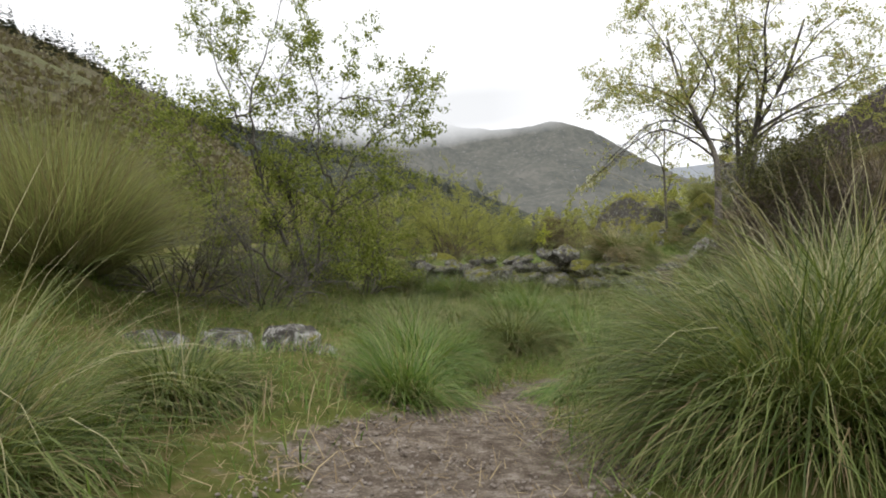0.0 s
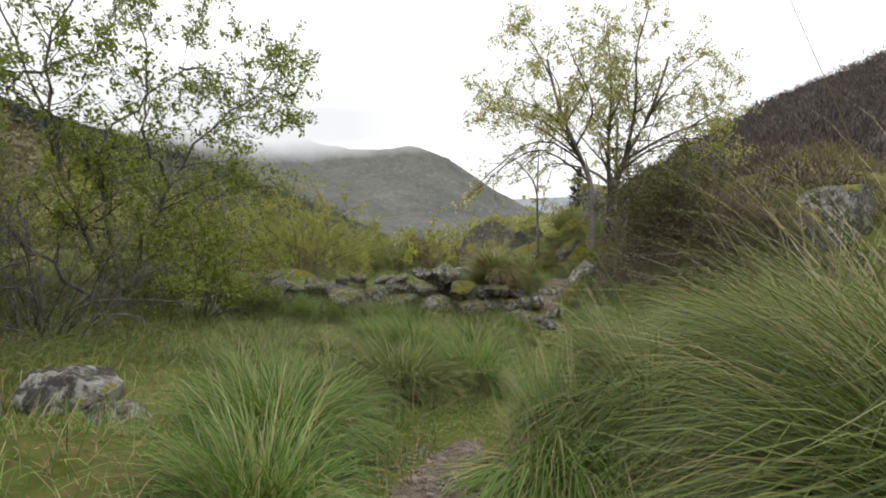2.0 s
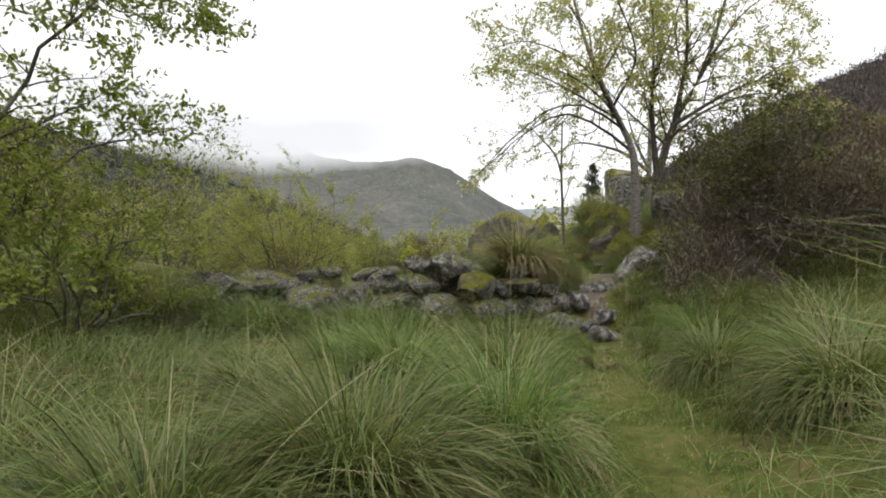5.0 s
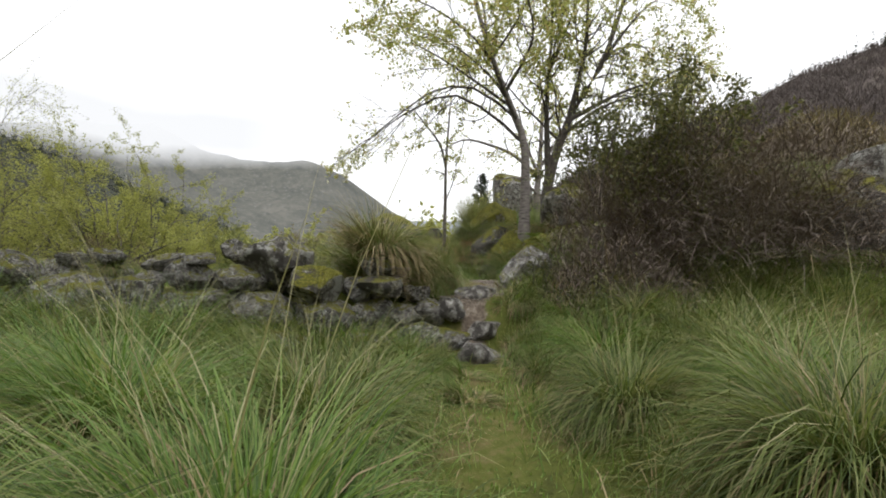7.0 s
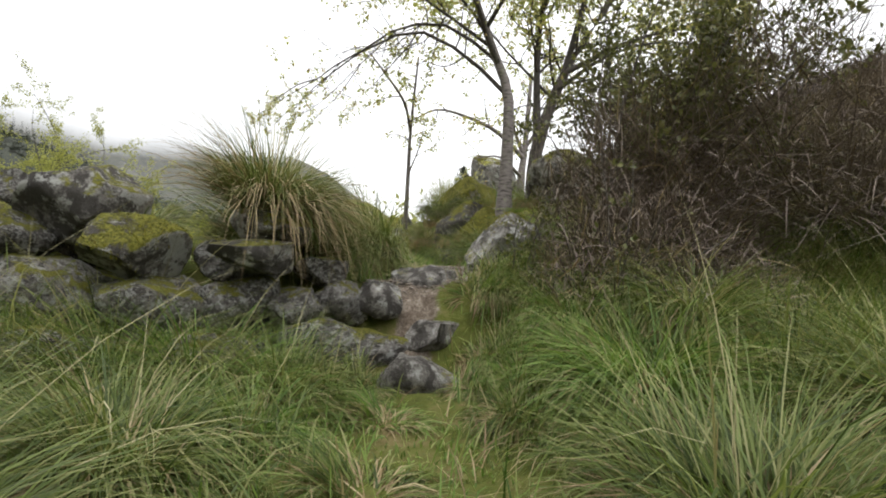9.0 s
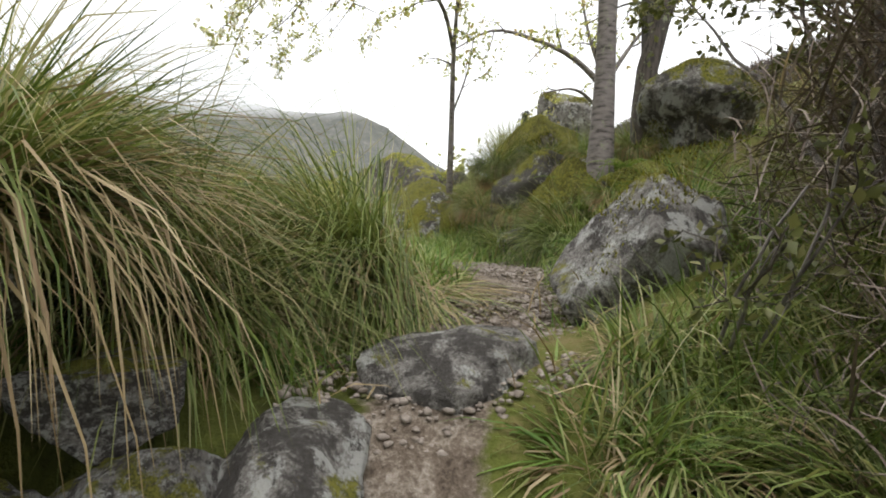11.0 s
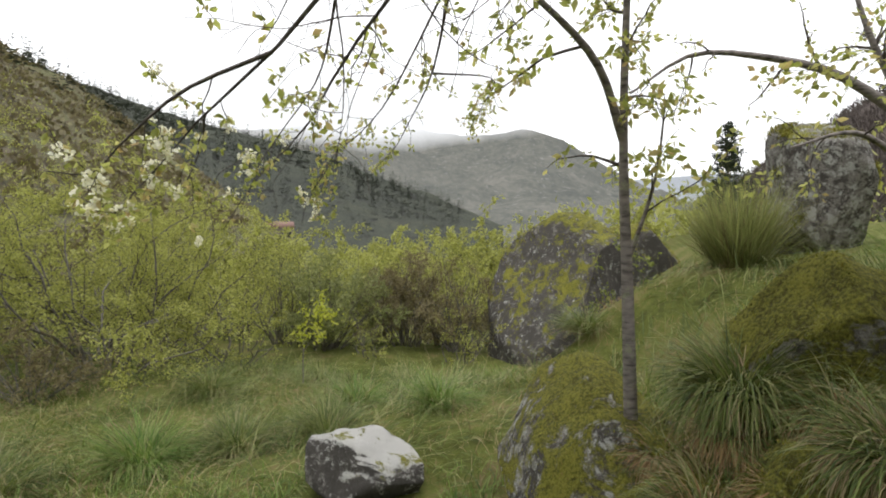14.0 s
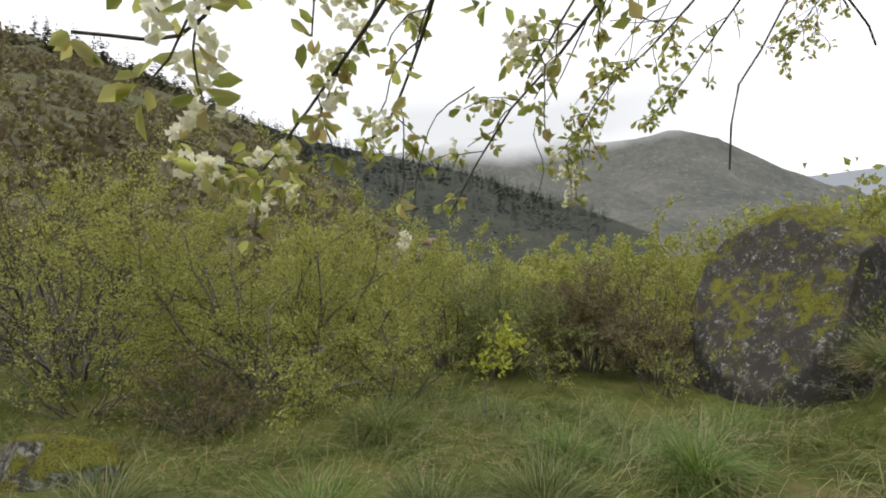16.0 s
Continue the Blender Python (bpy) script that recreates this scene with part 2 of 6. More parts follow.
# ---- the lie of the land ----
LAND = [(0, -6, 0.1, 3), (0, 0, 0.04, 1.5), (-0.2, 3, -0.1, 0.9), (0.3, 3.7, -0.3, 0.8), (0.7, 5, -0.47, 0.8), (1.15, 6.2, -0.63, 0.8), (1.9, 7.1, -0.72, 0.8),
        (2.8, 8, -0.94, 0.8), (3.4, 9.2, -0.9, 0.8), (3.75, 10, -0.82, 0.8), (4.4, 11.3, -0.68, 0.8), (4.9, 12.2, -0.62, 0.6), (-3, 3, 0.0, 1.5), (3.5, 3, 0.0, 1.5),
        (-2, 7, -0.35, 1.0), (-3, 10, -0.3, 1.5), (0.5, 9, -0.62, 1.2), (0, 12, -0.5, 1.2), (2, 12, -0.6, 1.0), (3.5, 12.2, -0.65, 0.7), (5, 7, -0.55, 1.2), (6, 9.5, -0.45, 1.2), (7.5, 8, -0.1, 1.5),
        (9.5, 9, 0.2, 1.8), (7.0, 11.8, 0.1, 1.0), (9.5, 12.5, 0.9, 1.2), (8, 13.5, 0.7, 1.0), (4.2, 14.2, 0.15, 0.5), (5.3, 13.75, 0.1, 0.4), (5.7, 13.9, 0.15, 0.4), (6.1, 14.6, 0.22, 0.6), (7.0, 15.7, 0.34, 0.6),
        (6.3, 15.6, 0.36, 0.8), (7.0, 17.7, 0.42, 0.8), (6.3, 19.8, 0.02, 1.0), (5.4, 19.8, 0.1, 1.0), (5.2, 17, 0.3, 1.0), (2.4, 16, 0.1, 1.0), (0, 16, 0.05, 1.2), (-3, 15, 0.0, 1.5), (2.4, 23.6, 0.0, 1.8),
        (0, 22.5, 0.0, 2), (9, 28, -0.45, 2), (7.3, 29.4, -0.7, 2), (4.4, 30.5, -0.3, 2.5), (8.6, 16.6, 1.55, 0.7), (8.6, 17.6, 1.3, 0.7), (8.2, 17.2, 0.85, 0.35), (7.45, 16.4, 0.36, 0.4), (7.45, 17.3, 0.36, 0.4), (8.7, 19, 1.05, 0.8), (9.5, 21, 0.9, 1.2), (8.0, 15.2, 0.8, 0.6), (8.15, 16.3, 1.0, 0.4), (11, 18, 1.7, 1.8),
        (12, 22, 1.9, 2), (14, 26, 2.2, 2.5), (7.7, 19.4, 0.6, 0.5), (8, 22, 0.3, 1.2), (14, 12, 1.9, 2.5), (18, 20, 4, 4), (-8, 12, 0.6, 3), (-12, 20, 1.0, 4), (-6, 28, 0.3, 3), (6, 40, -1.2, 6), (-10, 45, 0, 8), (25, 40, 3, 8), (0, 60, -2, 12), (-20, 0, 1.5, 8), (20, 0, 1.5, 8)]
LAND = np.array(LAND)


WALL_X = np.array([-30, -3.2, -1.5, 0.4, 1.8, 3.0, 4.2, 4.75, 5.2, 5.6, 6.5, 9, 14, 40])
WALL_Y = np.array([15.0, 14.6, 15.2, 14.7, 14.3, 13.9, 13.35, 13.2, 13.2, 13.2, 13.3, 13.3, 13.3, 13.3])
WALL_BACK = np.array([0.3, 0.3, 0.3, 0.3, 0.3, 0.3, 0.3, 0.2, 0, 0, 0, 0, 0, 0])
WALL_SOFT = np.array([6, 0.5, 0.4, 0.4, 0.4, 0.4, 0.4, 0.5, 1.0, 1.0, 1.6, 4, 6, 8])


def field(x, y, rows):
    num, den = np.zeros(x.shape), np.full(x.shape, 1e-9)
    for px, py, pz, r in rows:
        w = np.exp(-((x - px) ** 2 + (y - py) ** 2) / (1.1 * r * r)) + 0.002 * r * r / (1 + (x - px) ** 2 + (y - py) ** 2) ** 2
        num += w * pz
        den += w
    return num / den


def land(x, y):
    """Height of the ground at x, y (arrays or numbers): a lower field before the wall, a terrace behind it."""
    x, y = np.broadcast_arrays(np.asarray(x, float), np.asarray(y, float))
    f = np.clip((y - np.interp(x, WALL_X, WALL_Y + WALL_BACK)) / np.interp(x, WALL_X, WALL_SOFT) + 0.5, 0, 1)
    f = f * f * (3 - 2 * f)
    return field(x, y, LAND[LAND[:, 1] < 13.1]) * (1 - f) + field(x, y, LAND[LAND[:, 1] > 13.1]) * f


def ground_z(x, y):
    return float(land(x, y))


PATH = [(-0.1, -6), (-0.1, 0), (-0.1, 2), (0.15, 3.4), (0.6, 5), (1.15, 6.2), (1.9, 7.1), (2.8, 8), (3.4, 9.2), (3.75, 10), (4.4, 11.3), (4.95, 12.4), (5.4, 13.4), (6.4, 14.8), (6.8, 15.8), (6.3, 17.3), (5.2, 18.2), (3.5, 18.6)]


def path_distance(x, y):
    x, y = np.asarray(x, float), np.asarray(y, float)
    best = np.full(x.shape, 99.0)
    for (ax, ay), (bx, by) in zip(PATH[:-1], PATH[1:]):
        dx, dy = bx - ax, by - ay
        s = np.clip(((x - ax) * dx + (y - ay) * dy) / (dx * dx + dy * dy), 0, 1)
        best = np.minimum(best, np.hypot(x - ax - s * dx, y - ay - s * dy))
    return best


def axis(lo, hi, step, far):
    """Grid lines: even between lo and hi, then wider and wider out to far."""
    mid = list(np.arange(lo, hi + step / 2, step))
    up, d = [], step
    v = hi
    while v < far:
        d *= 1.25
        v += d
        up.append(v)
    down, d, v = [], step, lo
    while v > -far:
        d *= 1.25
        v -= d
        down.append(v)
    return np.array(down[::-1] + mid + up)


def build_ground():
    xs, ys = axis(-6, 14, 0.17, 2500), axis(-2, 32, 0.17, 2500)
    X, Y = np.meshgrid(xs, ys)
    Z = land(X, Y)
    bump = np.array([noise.noise(Vector((x * 1.7, y * 1.7, 0))) * 0.05 + noise.noise(Vector((x * 5, y * 5, 3))) * 0.018 for x, y in zip(X.ravel(), Y.ravel())]).reshape(X.shape)
    near = np.clip((60 - np.hypot(X - 4, Y - 12)) / 30, 0, 1)
    Z = Z + bump * near
    V = np.stack([X, Y, Z], -1).reshape(-1, 3)
    h, w = X.shape
    i = (np.arange(h - 1)[:, None] * w + np.arange(w - 1)[None, :]).reshape(-1)
    F = np.stack([i, i + 1, i + w + 1, i + w], -1)
    me = fast_mesh("ground", V, [F], None, True)
    d = path_distance(X, Y)
    width = np.interp(Y, [-2, 3.2, 4.2, 5.5, 6.6, 12.3, 12.6, 13.3, 15.2, 16.2, 17.5, 20], [1.15, 1.1, 0.5, 0.36, 0.0001, 0.0001, 0.1, 0.22, 0.42, 0.0001, 0.13, 0.13])
    wob = np.array([noise.noise(Vector((x * 0.9, y * 0.9, 7))) for x, y in zip(X.ravel(), Y.ravel())]).reshape(X.shape)
    bare = np.clip(1.15 - d / (width * (1 + 0.7 * wob)), 0, 1)
    at = me.attributes.new("bare", "FLOAT", "POINT")
    at.data.foreach_set("value", bare.reshape(-1).astype(np.float32))
    m, n, l, b = material("path_soil_and_turf")
    a = n.new("ShaderNodeAttribute")
    a.attribute_name = "bare"
    fine, mid, wide = noise_tex(n, l, 70, 4, 0.7), noise_tex(n, l, 9, 5, 0.7), noise_tex(n, l, 1.2, 3)
    soil = ramp(n, l, calc(n, l, "ADD", calc(n, l, "MULTIPLY", mid, 0.6), calc(n, l, "MULTIPLY", fine, 0.4)), [(0.36, (0.05, 0.037, 0.027)), (0.5, (0.145, 0.115, 0.088)), (0.62, (0.31, 0.27, 0.225))])
    turf = ramp(n, l, calc(n, l, "ADD", calc(n, l, "MULTIPLY", mid, 0.5), calc(n, l, "MULTIPLY", wide, 0.5)), [(0.35, (0.05, 0.055, 0.014)), (0.5, (0.10, 0.115, 0.025)), (0.62, (0.17, 0.14, 0.06))])
    f = calc(n, l, "ADD", a.outputs["Fac"], calc(n, l, "MULTIPLY", calc(n, l, "SUBTRACT", mid, 0.5), 0.7))
    fr = ramp(n, l, f, [(0.35, (0, 0, 0)), (0.5, (1, 1, 1))])
    l.new(mixed(n, l, fr, turf, soil), b.inputs["Base Color"])
    b.inputs["Roughness"].default_value = 0.95
    b.inputs["Specular IOR Level"].default_value = 0.15
    bumped(n, l, b, calc(n, l, "ADD", calc(n, l, "MULTIPLY", fine, 0.5), mid), 0.9, 0.03)
    me.materials.append(m)
    return solid("ground", me, "sloping meadow ground with a bare sandy footpath", "ground", kind="structure")


build_ground()


# ---- far hills ----
def hill(name, skyline, near, far, base, mat, label, rough=0.06, steps=40, profile=1.0, seed=0.0):
    """A slope that climbs from the distance near to its ridge at the distance far. skyline: (bearing, rise) in degrees from the walk's start."""
    sk = np.array(skyline)
    az = np.arange(sk[0, 0], sk[-1, 0] + 0.01, 0.6)
    el = np.interp(az, sk[:, 0], sk[:, 1])
    rows = []
    for k in range(steps + 8):
        s = k / (steps - 1)
        if s <= 1:
            d = near + (far - near) * s
            z = base + (1 + far * np.tan(np.radians(el)) - base) * s ** profile
        else:
            d = far + (far - near) * (s - 1)
            z = (1 + far * np.tan(np.radians(el))) * (1 - 3.0 * (s - 1)) + base * 3.0 * (s - 1)
        if k == 0:
            z = z - 0.08 * near - 4
        x, y = d * np.sin(np.radians(az)), d * np.cos(np.radians(az))
        q = 14.0 / far
        nz = np.array([noise.fractal(Vector((a * q, b * q, seed)), 1.0, 2.1, 5) for a, b in zip(x, y)])
        fade = min(1.0, 1.6 * s) * (0.25 if s > 0.93 and s <= 1.0 else 1.0)
        rows.append(np.stack([x, y, z + nz * rough * far * 0.3 * fade], -1))
    V = np.array(rows)
    h, w = V.shape[:2]
    i = (np.arange(h - 1)[:, None] * w + np.arange(w - 1)[None, :]).reshape(-1)
    me = fast_mesh(name, V.reshape(-1, 3), [np.stack([i, i + 1, i + w + 1, i + w], -1)], mat, True)
    return solid(name, me, label, "hill", kind="structure")


# the number after the scale is each slope's share of painted haze glow
FAR_HEATH = hill_material("mountain_heath_haze_glow", [(0.38, (0.03, 0.034, 0.022)), (0.5, (0.085, 0.085, 0.06)), (0.62, (0.15, 0.14, 0.11))], 0.012, 0.22, (0.44, 0.46, 0.5), 0.6)
# distance haze also greys and blues this base colour
PALE_FAR = hill_material("far_mountain_haze_glow", [(0.4, (0.1, 0.11, 0.12)), (0.6, (0.15, 0.16, 0.17))], 0.004, 0.6, (0.6, 0.64, 0.7))
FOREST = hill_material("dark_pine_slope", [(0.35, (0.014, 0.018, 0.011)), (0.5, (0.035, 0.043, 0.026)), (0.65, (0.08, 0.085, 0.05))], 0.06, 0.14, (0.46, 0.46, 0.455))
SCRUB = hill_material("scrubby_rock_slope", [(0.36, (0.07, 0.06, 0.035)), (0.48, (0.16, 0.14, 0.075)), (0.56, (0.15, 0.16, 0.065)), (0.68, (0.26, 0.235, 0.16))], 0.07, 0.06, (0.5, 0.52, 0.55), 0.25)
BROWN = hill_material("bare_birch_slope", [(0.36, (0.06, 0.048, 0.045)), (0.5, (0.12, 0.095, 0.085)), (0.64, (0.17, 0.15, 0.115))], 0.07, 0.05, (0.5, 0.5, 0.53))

SKY_FOREST = [(-40, 14), (-27, 13.4), (-22, 11.9), (-16, 10.6), (-11.5, 9.7), (-8, 8.8), (-4, 7.4), (0, 5.8), (5, 4), (10, 2)]
SKY_LEFT = [(-110, 24), (-80, 24), (-60, 22), (-50, 20), (-45, 18.8), (-38, 17.6), (-32, 15.6), (-27, 13.4), (-22, 10.2), (-18, 7), (-13, 3.5), (-9, 1)]
SKY_RIGHT = [(27, 3), (32, 6.5), (38, 10.5), (44, 13.6), (48, 15), (53, 16.4), (57, 18.2), (61, 19.2), (65, 20.4), (75, 22), (110, 24)]
hill("mountain_distant", [(8, 3), (14, 5), (20, 6.2), (30, 6.4), (40, 6), (50, 4)], 1500, 2300, -10, PALE_FAR, "far mountain under low cloud, blue with painted haze", 0.03, 24, seed=2)
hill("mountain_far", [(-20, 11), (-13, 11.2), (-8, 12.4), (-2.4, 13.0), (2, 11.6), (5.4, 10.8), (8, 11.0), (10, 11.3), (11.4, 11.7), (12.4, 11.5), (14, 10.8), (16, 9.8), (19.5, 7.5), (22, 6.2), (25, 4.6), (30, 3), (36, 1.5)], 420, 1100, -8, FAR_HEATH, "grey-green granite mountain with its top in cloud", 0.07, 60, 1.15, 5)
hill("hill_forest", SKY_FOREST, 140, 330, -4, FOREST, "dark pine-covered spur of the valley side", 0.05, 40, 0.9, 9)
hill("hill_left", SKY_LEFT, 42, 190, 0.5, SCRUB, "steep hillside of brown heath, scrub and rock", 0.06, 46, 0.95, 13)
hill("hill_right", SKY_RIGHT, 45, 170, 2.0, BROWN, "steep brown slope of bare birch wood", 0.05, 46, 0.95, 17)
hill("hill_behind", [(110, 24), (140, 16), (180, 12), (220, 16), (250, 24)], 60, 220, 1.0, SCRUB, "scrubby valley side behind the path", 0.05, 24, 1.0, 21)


def cloud_bank():
    """A band of low cloud that hides the mountain's top and thins out downwards."""
    az, rise = np.radians(np.arange(-30, 46, 1.0)), np.radians(np.arange(7.0, 24.0, 0.8))
    A, E = np.meshgrid(az, rise)
    d = 620 + 0 * E
    V = np.stack([d * np.sin(A), d * np.cos(A), 1 + d * np.tan(E)], -1)
    h, w = A.shape
    i = (np.arange(h - 1)[:, None] * w + np.arange(w - 1)[None, :]).reshape(-1)
    m, n, l, b = material("low_cloud")
    tc = n.new("ShaderNodeTexCoord")
    sep = n.new("ShaderNodeSeparateXYZ")
    l.new(tc.outputs["Object"], sep.inputs[0])
    wisps = noise_tex(n, l, 0.010, 5, 0.6)
    side = calc(n, l, "MULTIPLY", calc(n, l, "ABSOLUTE", calc(n, l, "ADD", sep.outputs[0], 40)), 0.0042)
    f = calc(n, l, "ADD", calc(n, l, "DIVIDE", calc(n, l, "SUBTRACT", sep.outputs[2], 100), 24), calc(n, l, "MULTIPLY", calc(n, l, "SUBTRACT", wisps, 0.5), 0.9))
    f = calc(n, l, "SUBTRACT", f, side)
    f = calc(n, l, "MULTIPLY", f, 0.3)
    a = ramp(n, l, f, [(0.0, (0, 0, 0)), (0.15, (0.55, 0.55, 0.55)), (0.3, (0.97, 0.97, 0.97)), (0.64, (1, 1, 1)), (1.0, (0, 0, 0))])
    ends = ramp(n, l, calc(n, l, "MULTIPLY", calc(n, l, "ABSOLUTE", calc(n, l, "ADD", sep.outputs[0], 40)), 0.0036), [(0.35, (1, 1, 1)), (0.95, (0, 0, 0))])
    a = calc(n, l, "MULTIPLY", a, ends)
    e, t, s = n.new("ShaderNodeEmission"), n.new("ShaderNodeBsdfTransparent"), n.new("ShaderNodeMixShader")
    e.inputs["Color"].default_value = (0.92, 0.935, 0.96, 1)
    e.inputs["Strength"].default_value = 1.0
    l.new(a, s.inputs[0])
    l.new(t.outputs[0], s.inputs[1])
    l.new(e.outputs[0], s.inputs[2])
    l.new(s.outputs[0], n["Material Output"].inputs["Surface"])
    me = fast_mesh("cloud", V.reshape(-1, 3), [np.stack([i, i + 1, i + w + 1, i + w], -1)], m, True)
    ob = solid("backdrop_cloud", me, "low white cloud lying on the mountain", "cloud", kind="structure")
    ob.visible_shadow = False


cloud_bank()


# ---- grass ----
WAY = [(-0.1, 0), (-0.2, 2), (0.3, 3.7), (0.68, 5.16), (0.92, 5.86), (1.31, 6.46), (1.9, 7.1), (2.8, 8), (3.16, 8.78), (3.75, 10), (4.9, 12.2), (5.6, 13.4), (6.15, 14.5), (6.25, 16.0), (6.0, 16.9), (5.3, 17.4)]


def clear_of_walk(P, o, gap, roof=3.4):
    """True where the points, about the root o, keep the gap from the line that people walk."""
    q = np.asarray(P, float) + np.array(o)
    best = np.full(len(q), 99.0)
    for (ax, ay), (bx, by) in zip(WAY[:-1], WAY[1:]):
        dx, dy = bx - ax, by - ay
        s = np.clip(((q[:, 0] - ax) * dx + (q[:, 1] - ay) * dy) / (dx * dx + dy * dy), 0, 1)
        best = np.minimum(best, np.hypot(q[:, 0] - ax - s * dx, q[:, 1] - ay - s * dy))
    return (best > gap) | (q[:, 2] > roof)


def blades(count, spread, length, lean, droop, width, r, wind=(0.0, 0.0), seg=5, root_z=0.0, base=None, out=1.0, flat=False, aim=None):
    """Curved tapering blades growing from a round clump. Returns points and faces.
    lean, droop: angle from upright at the root and at the tip, as (low, high)."""
    if base is None:
        a = r.uniform(0, 2 * np.pi, count)
        q = np.sqrt(r.uniform(0, 1, count)) * spread
        bx, by, bz = q * np.cos(a), q * np.sin(a), np.full(count, root_z) + r.uniform(-0.02, 0.0, count)
        dirn = a + r.normal(0, 0.75, count)
        rim = q / max(spread, 1e-6)
    else:
        bx, by, bz = base
        dirn = r.uniform(0, 2 * np.pi, count) if aim is None else aim[0]
        rim = aim[1] if aim is not None else (np.ones(count) if flat else r.uniform(0, 1, count))
    L = r.uniform(length[0], length[1], count) * (1.0 - 0.25 * rim)
    t0 = np.radians(r.uniform(lean[0], lean[1], count)) * (0.4 + 0.6 * rim * out)
    t1 = np.radians(r.uniform(droop[0], droop[1], count)) * (0.7 + 0.3 * rim)
    W = r.uniform(width[0], width[1], count)
    ux, uy = np.cos(dirn) + wind[0], np.sin(dirn) + wind[1]
    k = np.hypot(ux, uy) + 1e-6
    stretch = np.clip(k, 0.8, 1.5)
    ux, uy = ux / k, uy / k
    px, py = -uy, ux
    spin = r.uniform(-0.9, 0.9, count)
    px, py, pz = px * np.cos(spin), py * np.cos(spin), np.sin(spin) * 0.6
    pts = []
    h, z = np.zeros(count), np.zeros(count)
    for s in range(seg + 1):
        f = s / seg
        th = np.minimum((t0 + (t1 - t0) * f ** 1.3) * stretch, np.radians(165))
        if s:
            h = h + L / seg * np.sin(th)
            z = z + L / seg * np.cos(th)
        wd = W * (1 - f ** 2.2) * (0.65 + 0.35 * min(1, 4 * f))
        cx, cy, cz = bx + ux * h, by + uy * h, bz + z
        if s < seg:
            pts.append(np.stack([cx - px * wd / 2, cy - py * wd / 2, cz - pz * wd / 2], -1))
            pts.append(np.stack([cx + px * wd / 2, cy + py * wd / 2, cz + pz * wd / 2], -1))
        else:
            pts.append(np.stack([cx, cy, cz], -1))
    V = np.stack(pts, 1)
    per = 2 * seg + 1
    o = (np.arange(count) * per)[:, None]
    quads = np.concatenate([o + np.array([2 * s, 2 * s + 1, 2 * s + 3, 2 * s + 2]) for s in range(seg - 1)])
    tris = o + np.array([2 * seg - 2, 2 * seg - 1, 2 * seg])
    return V.reshape(-1, 3), [tris, quads]


def off_walk(V, F, place, seg, gap=0.26):
    """Leaves out the blades that would hang right across the walk."""
    per = 2 * seg + 1
    W = V.reshape(-1, per, 3)
    over = (V[:, 2] + place[2] - land(V[:, 0] + place[0], V[:, 1] + place[1])).reshape(-1, per)
    ok = (clear_of_walk(V, place, gap).reshape(-1, per) | (over < 0.5)).all(1)
    ok &= (clear_of_walk(V, place, 0.25).reshape(-1, per) | (over < 0.06)).all(1)
    n = int(ok.sum())
    o = (np.arange(n) * per)[:, None]
    return W[ok].reshape(-1, 3), [o + np.array([2 * seg - 2, 2 * seg - 1, 2 * seg]), np.concatenate([o + np.array([2 * s, 2 * s + 1, 2 * s + 3, 2 * s + 2]) for s in range(seg - 1)])]


def tuft(name, me, parent, label=""):
    return tagged(part(name, me, parent, label), kind="stuff")


def tussock(place, size=1.0, green=1100, dry=350, stalks=25, spread=0.26, length=(0.55, 1.1), seed=1, wind=(0.25, 0.0), label="", droop=(70, 165), fresh=False, dry_len=(0.4, 0.85), dead=None):
    """A clump of long arching grass with a skirt of dry blades and some seed stalks."""
    r = np.random.default_rng(seed)
    t = thing("grass_tussock", label or "large arching green grass tussock with dry skirt", "grass", "grass tussocks along the path", place=place)
    lg = (length[0] * size, length[1] * size)
    w, green, dry, seg = 0.0103, int(1.02 * green), int(0.92 * dry), 3 if place[1] > 20.5 else 4
    V, F = blades(green, spread * size, lg, (12, 68), droop, (0.5 * w, 1.1 * w), r, wind, seg)
    V, F = off_walk(V, F, place, seg)
    tuft("green_foliage", fast_mesh("green_foliage", V, F, FRESH_BLADE if fresh else GREEN_BLADE), t)
    if dry:
        V, F = blades(dry, spread * size * 1.05, (dry_len[0] * size, dry_len[1] * size), (25, 75), (95, 165), (0.6 * w, 1.1 * w), r, wind, seg)
        V, F = off_walk(V, F, place, seg)
        tuft("dry_foliage", fast_mesh("dry_foliage", V, F, dead or STRAW_BLADE), t, "drooping straw-coloured dry blades")
    if stalks:
        V, F = blades(stalks, spread * size * 0.8, (lg[1] * 0.95, lg[1] * 1.35), (6, 35), (40, 110), (0.004, 0.008), r, wind, 5)
        V, F = off_walk(V, F, place, 5)
        if len(V):
            tuft("seed_spray", fast_mesh("seed_spray", V, F, SEED_STALK), t, "pale thin seed stalks")
    return t


def on_ground(x, y, dz=-0.02):
    return (x, y, ground_z(x, y) + dz)


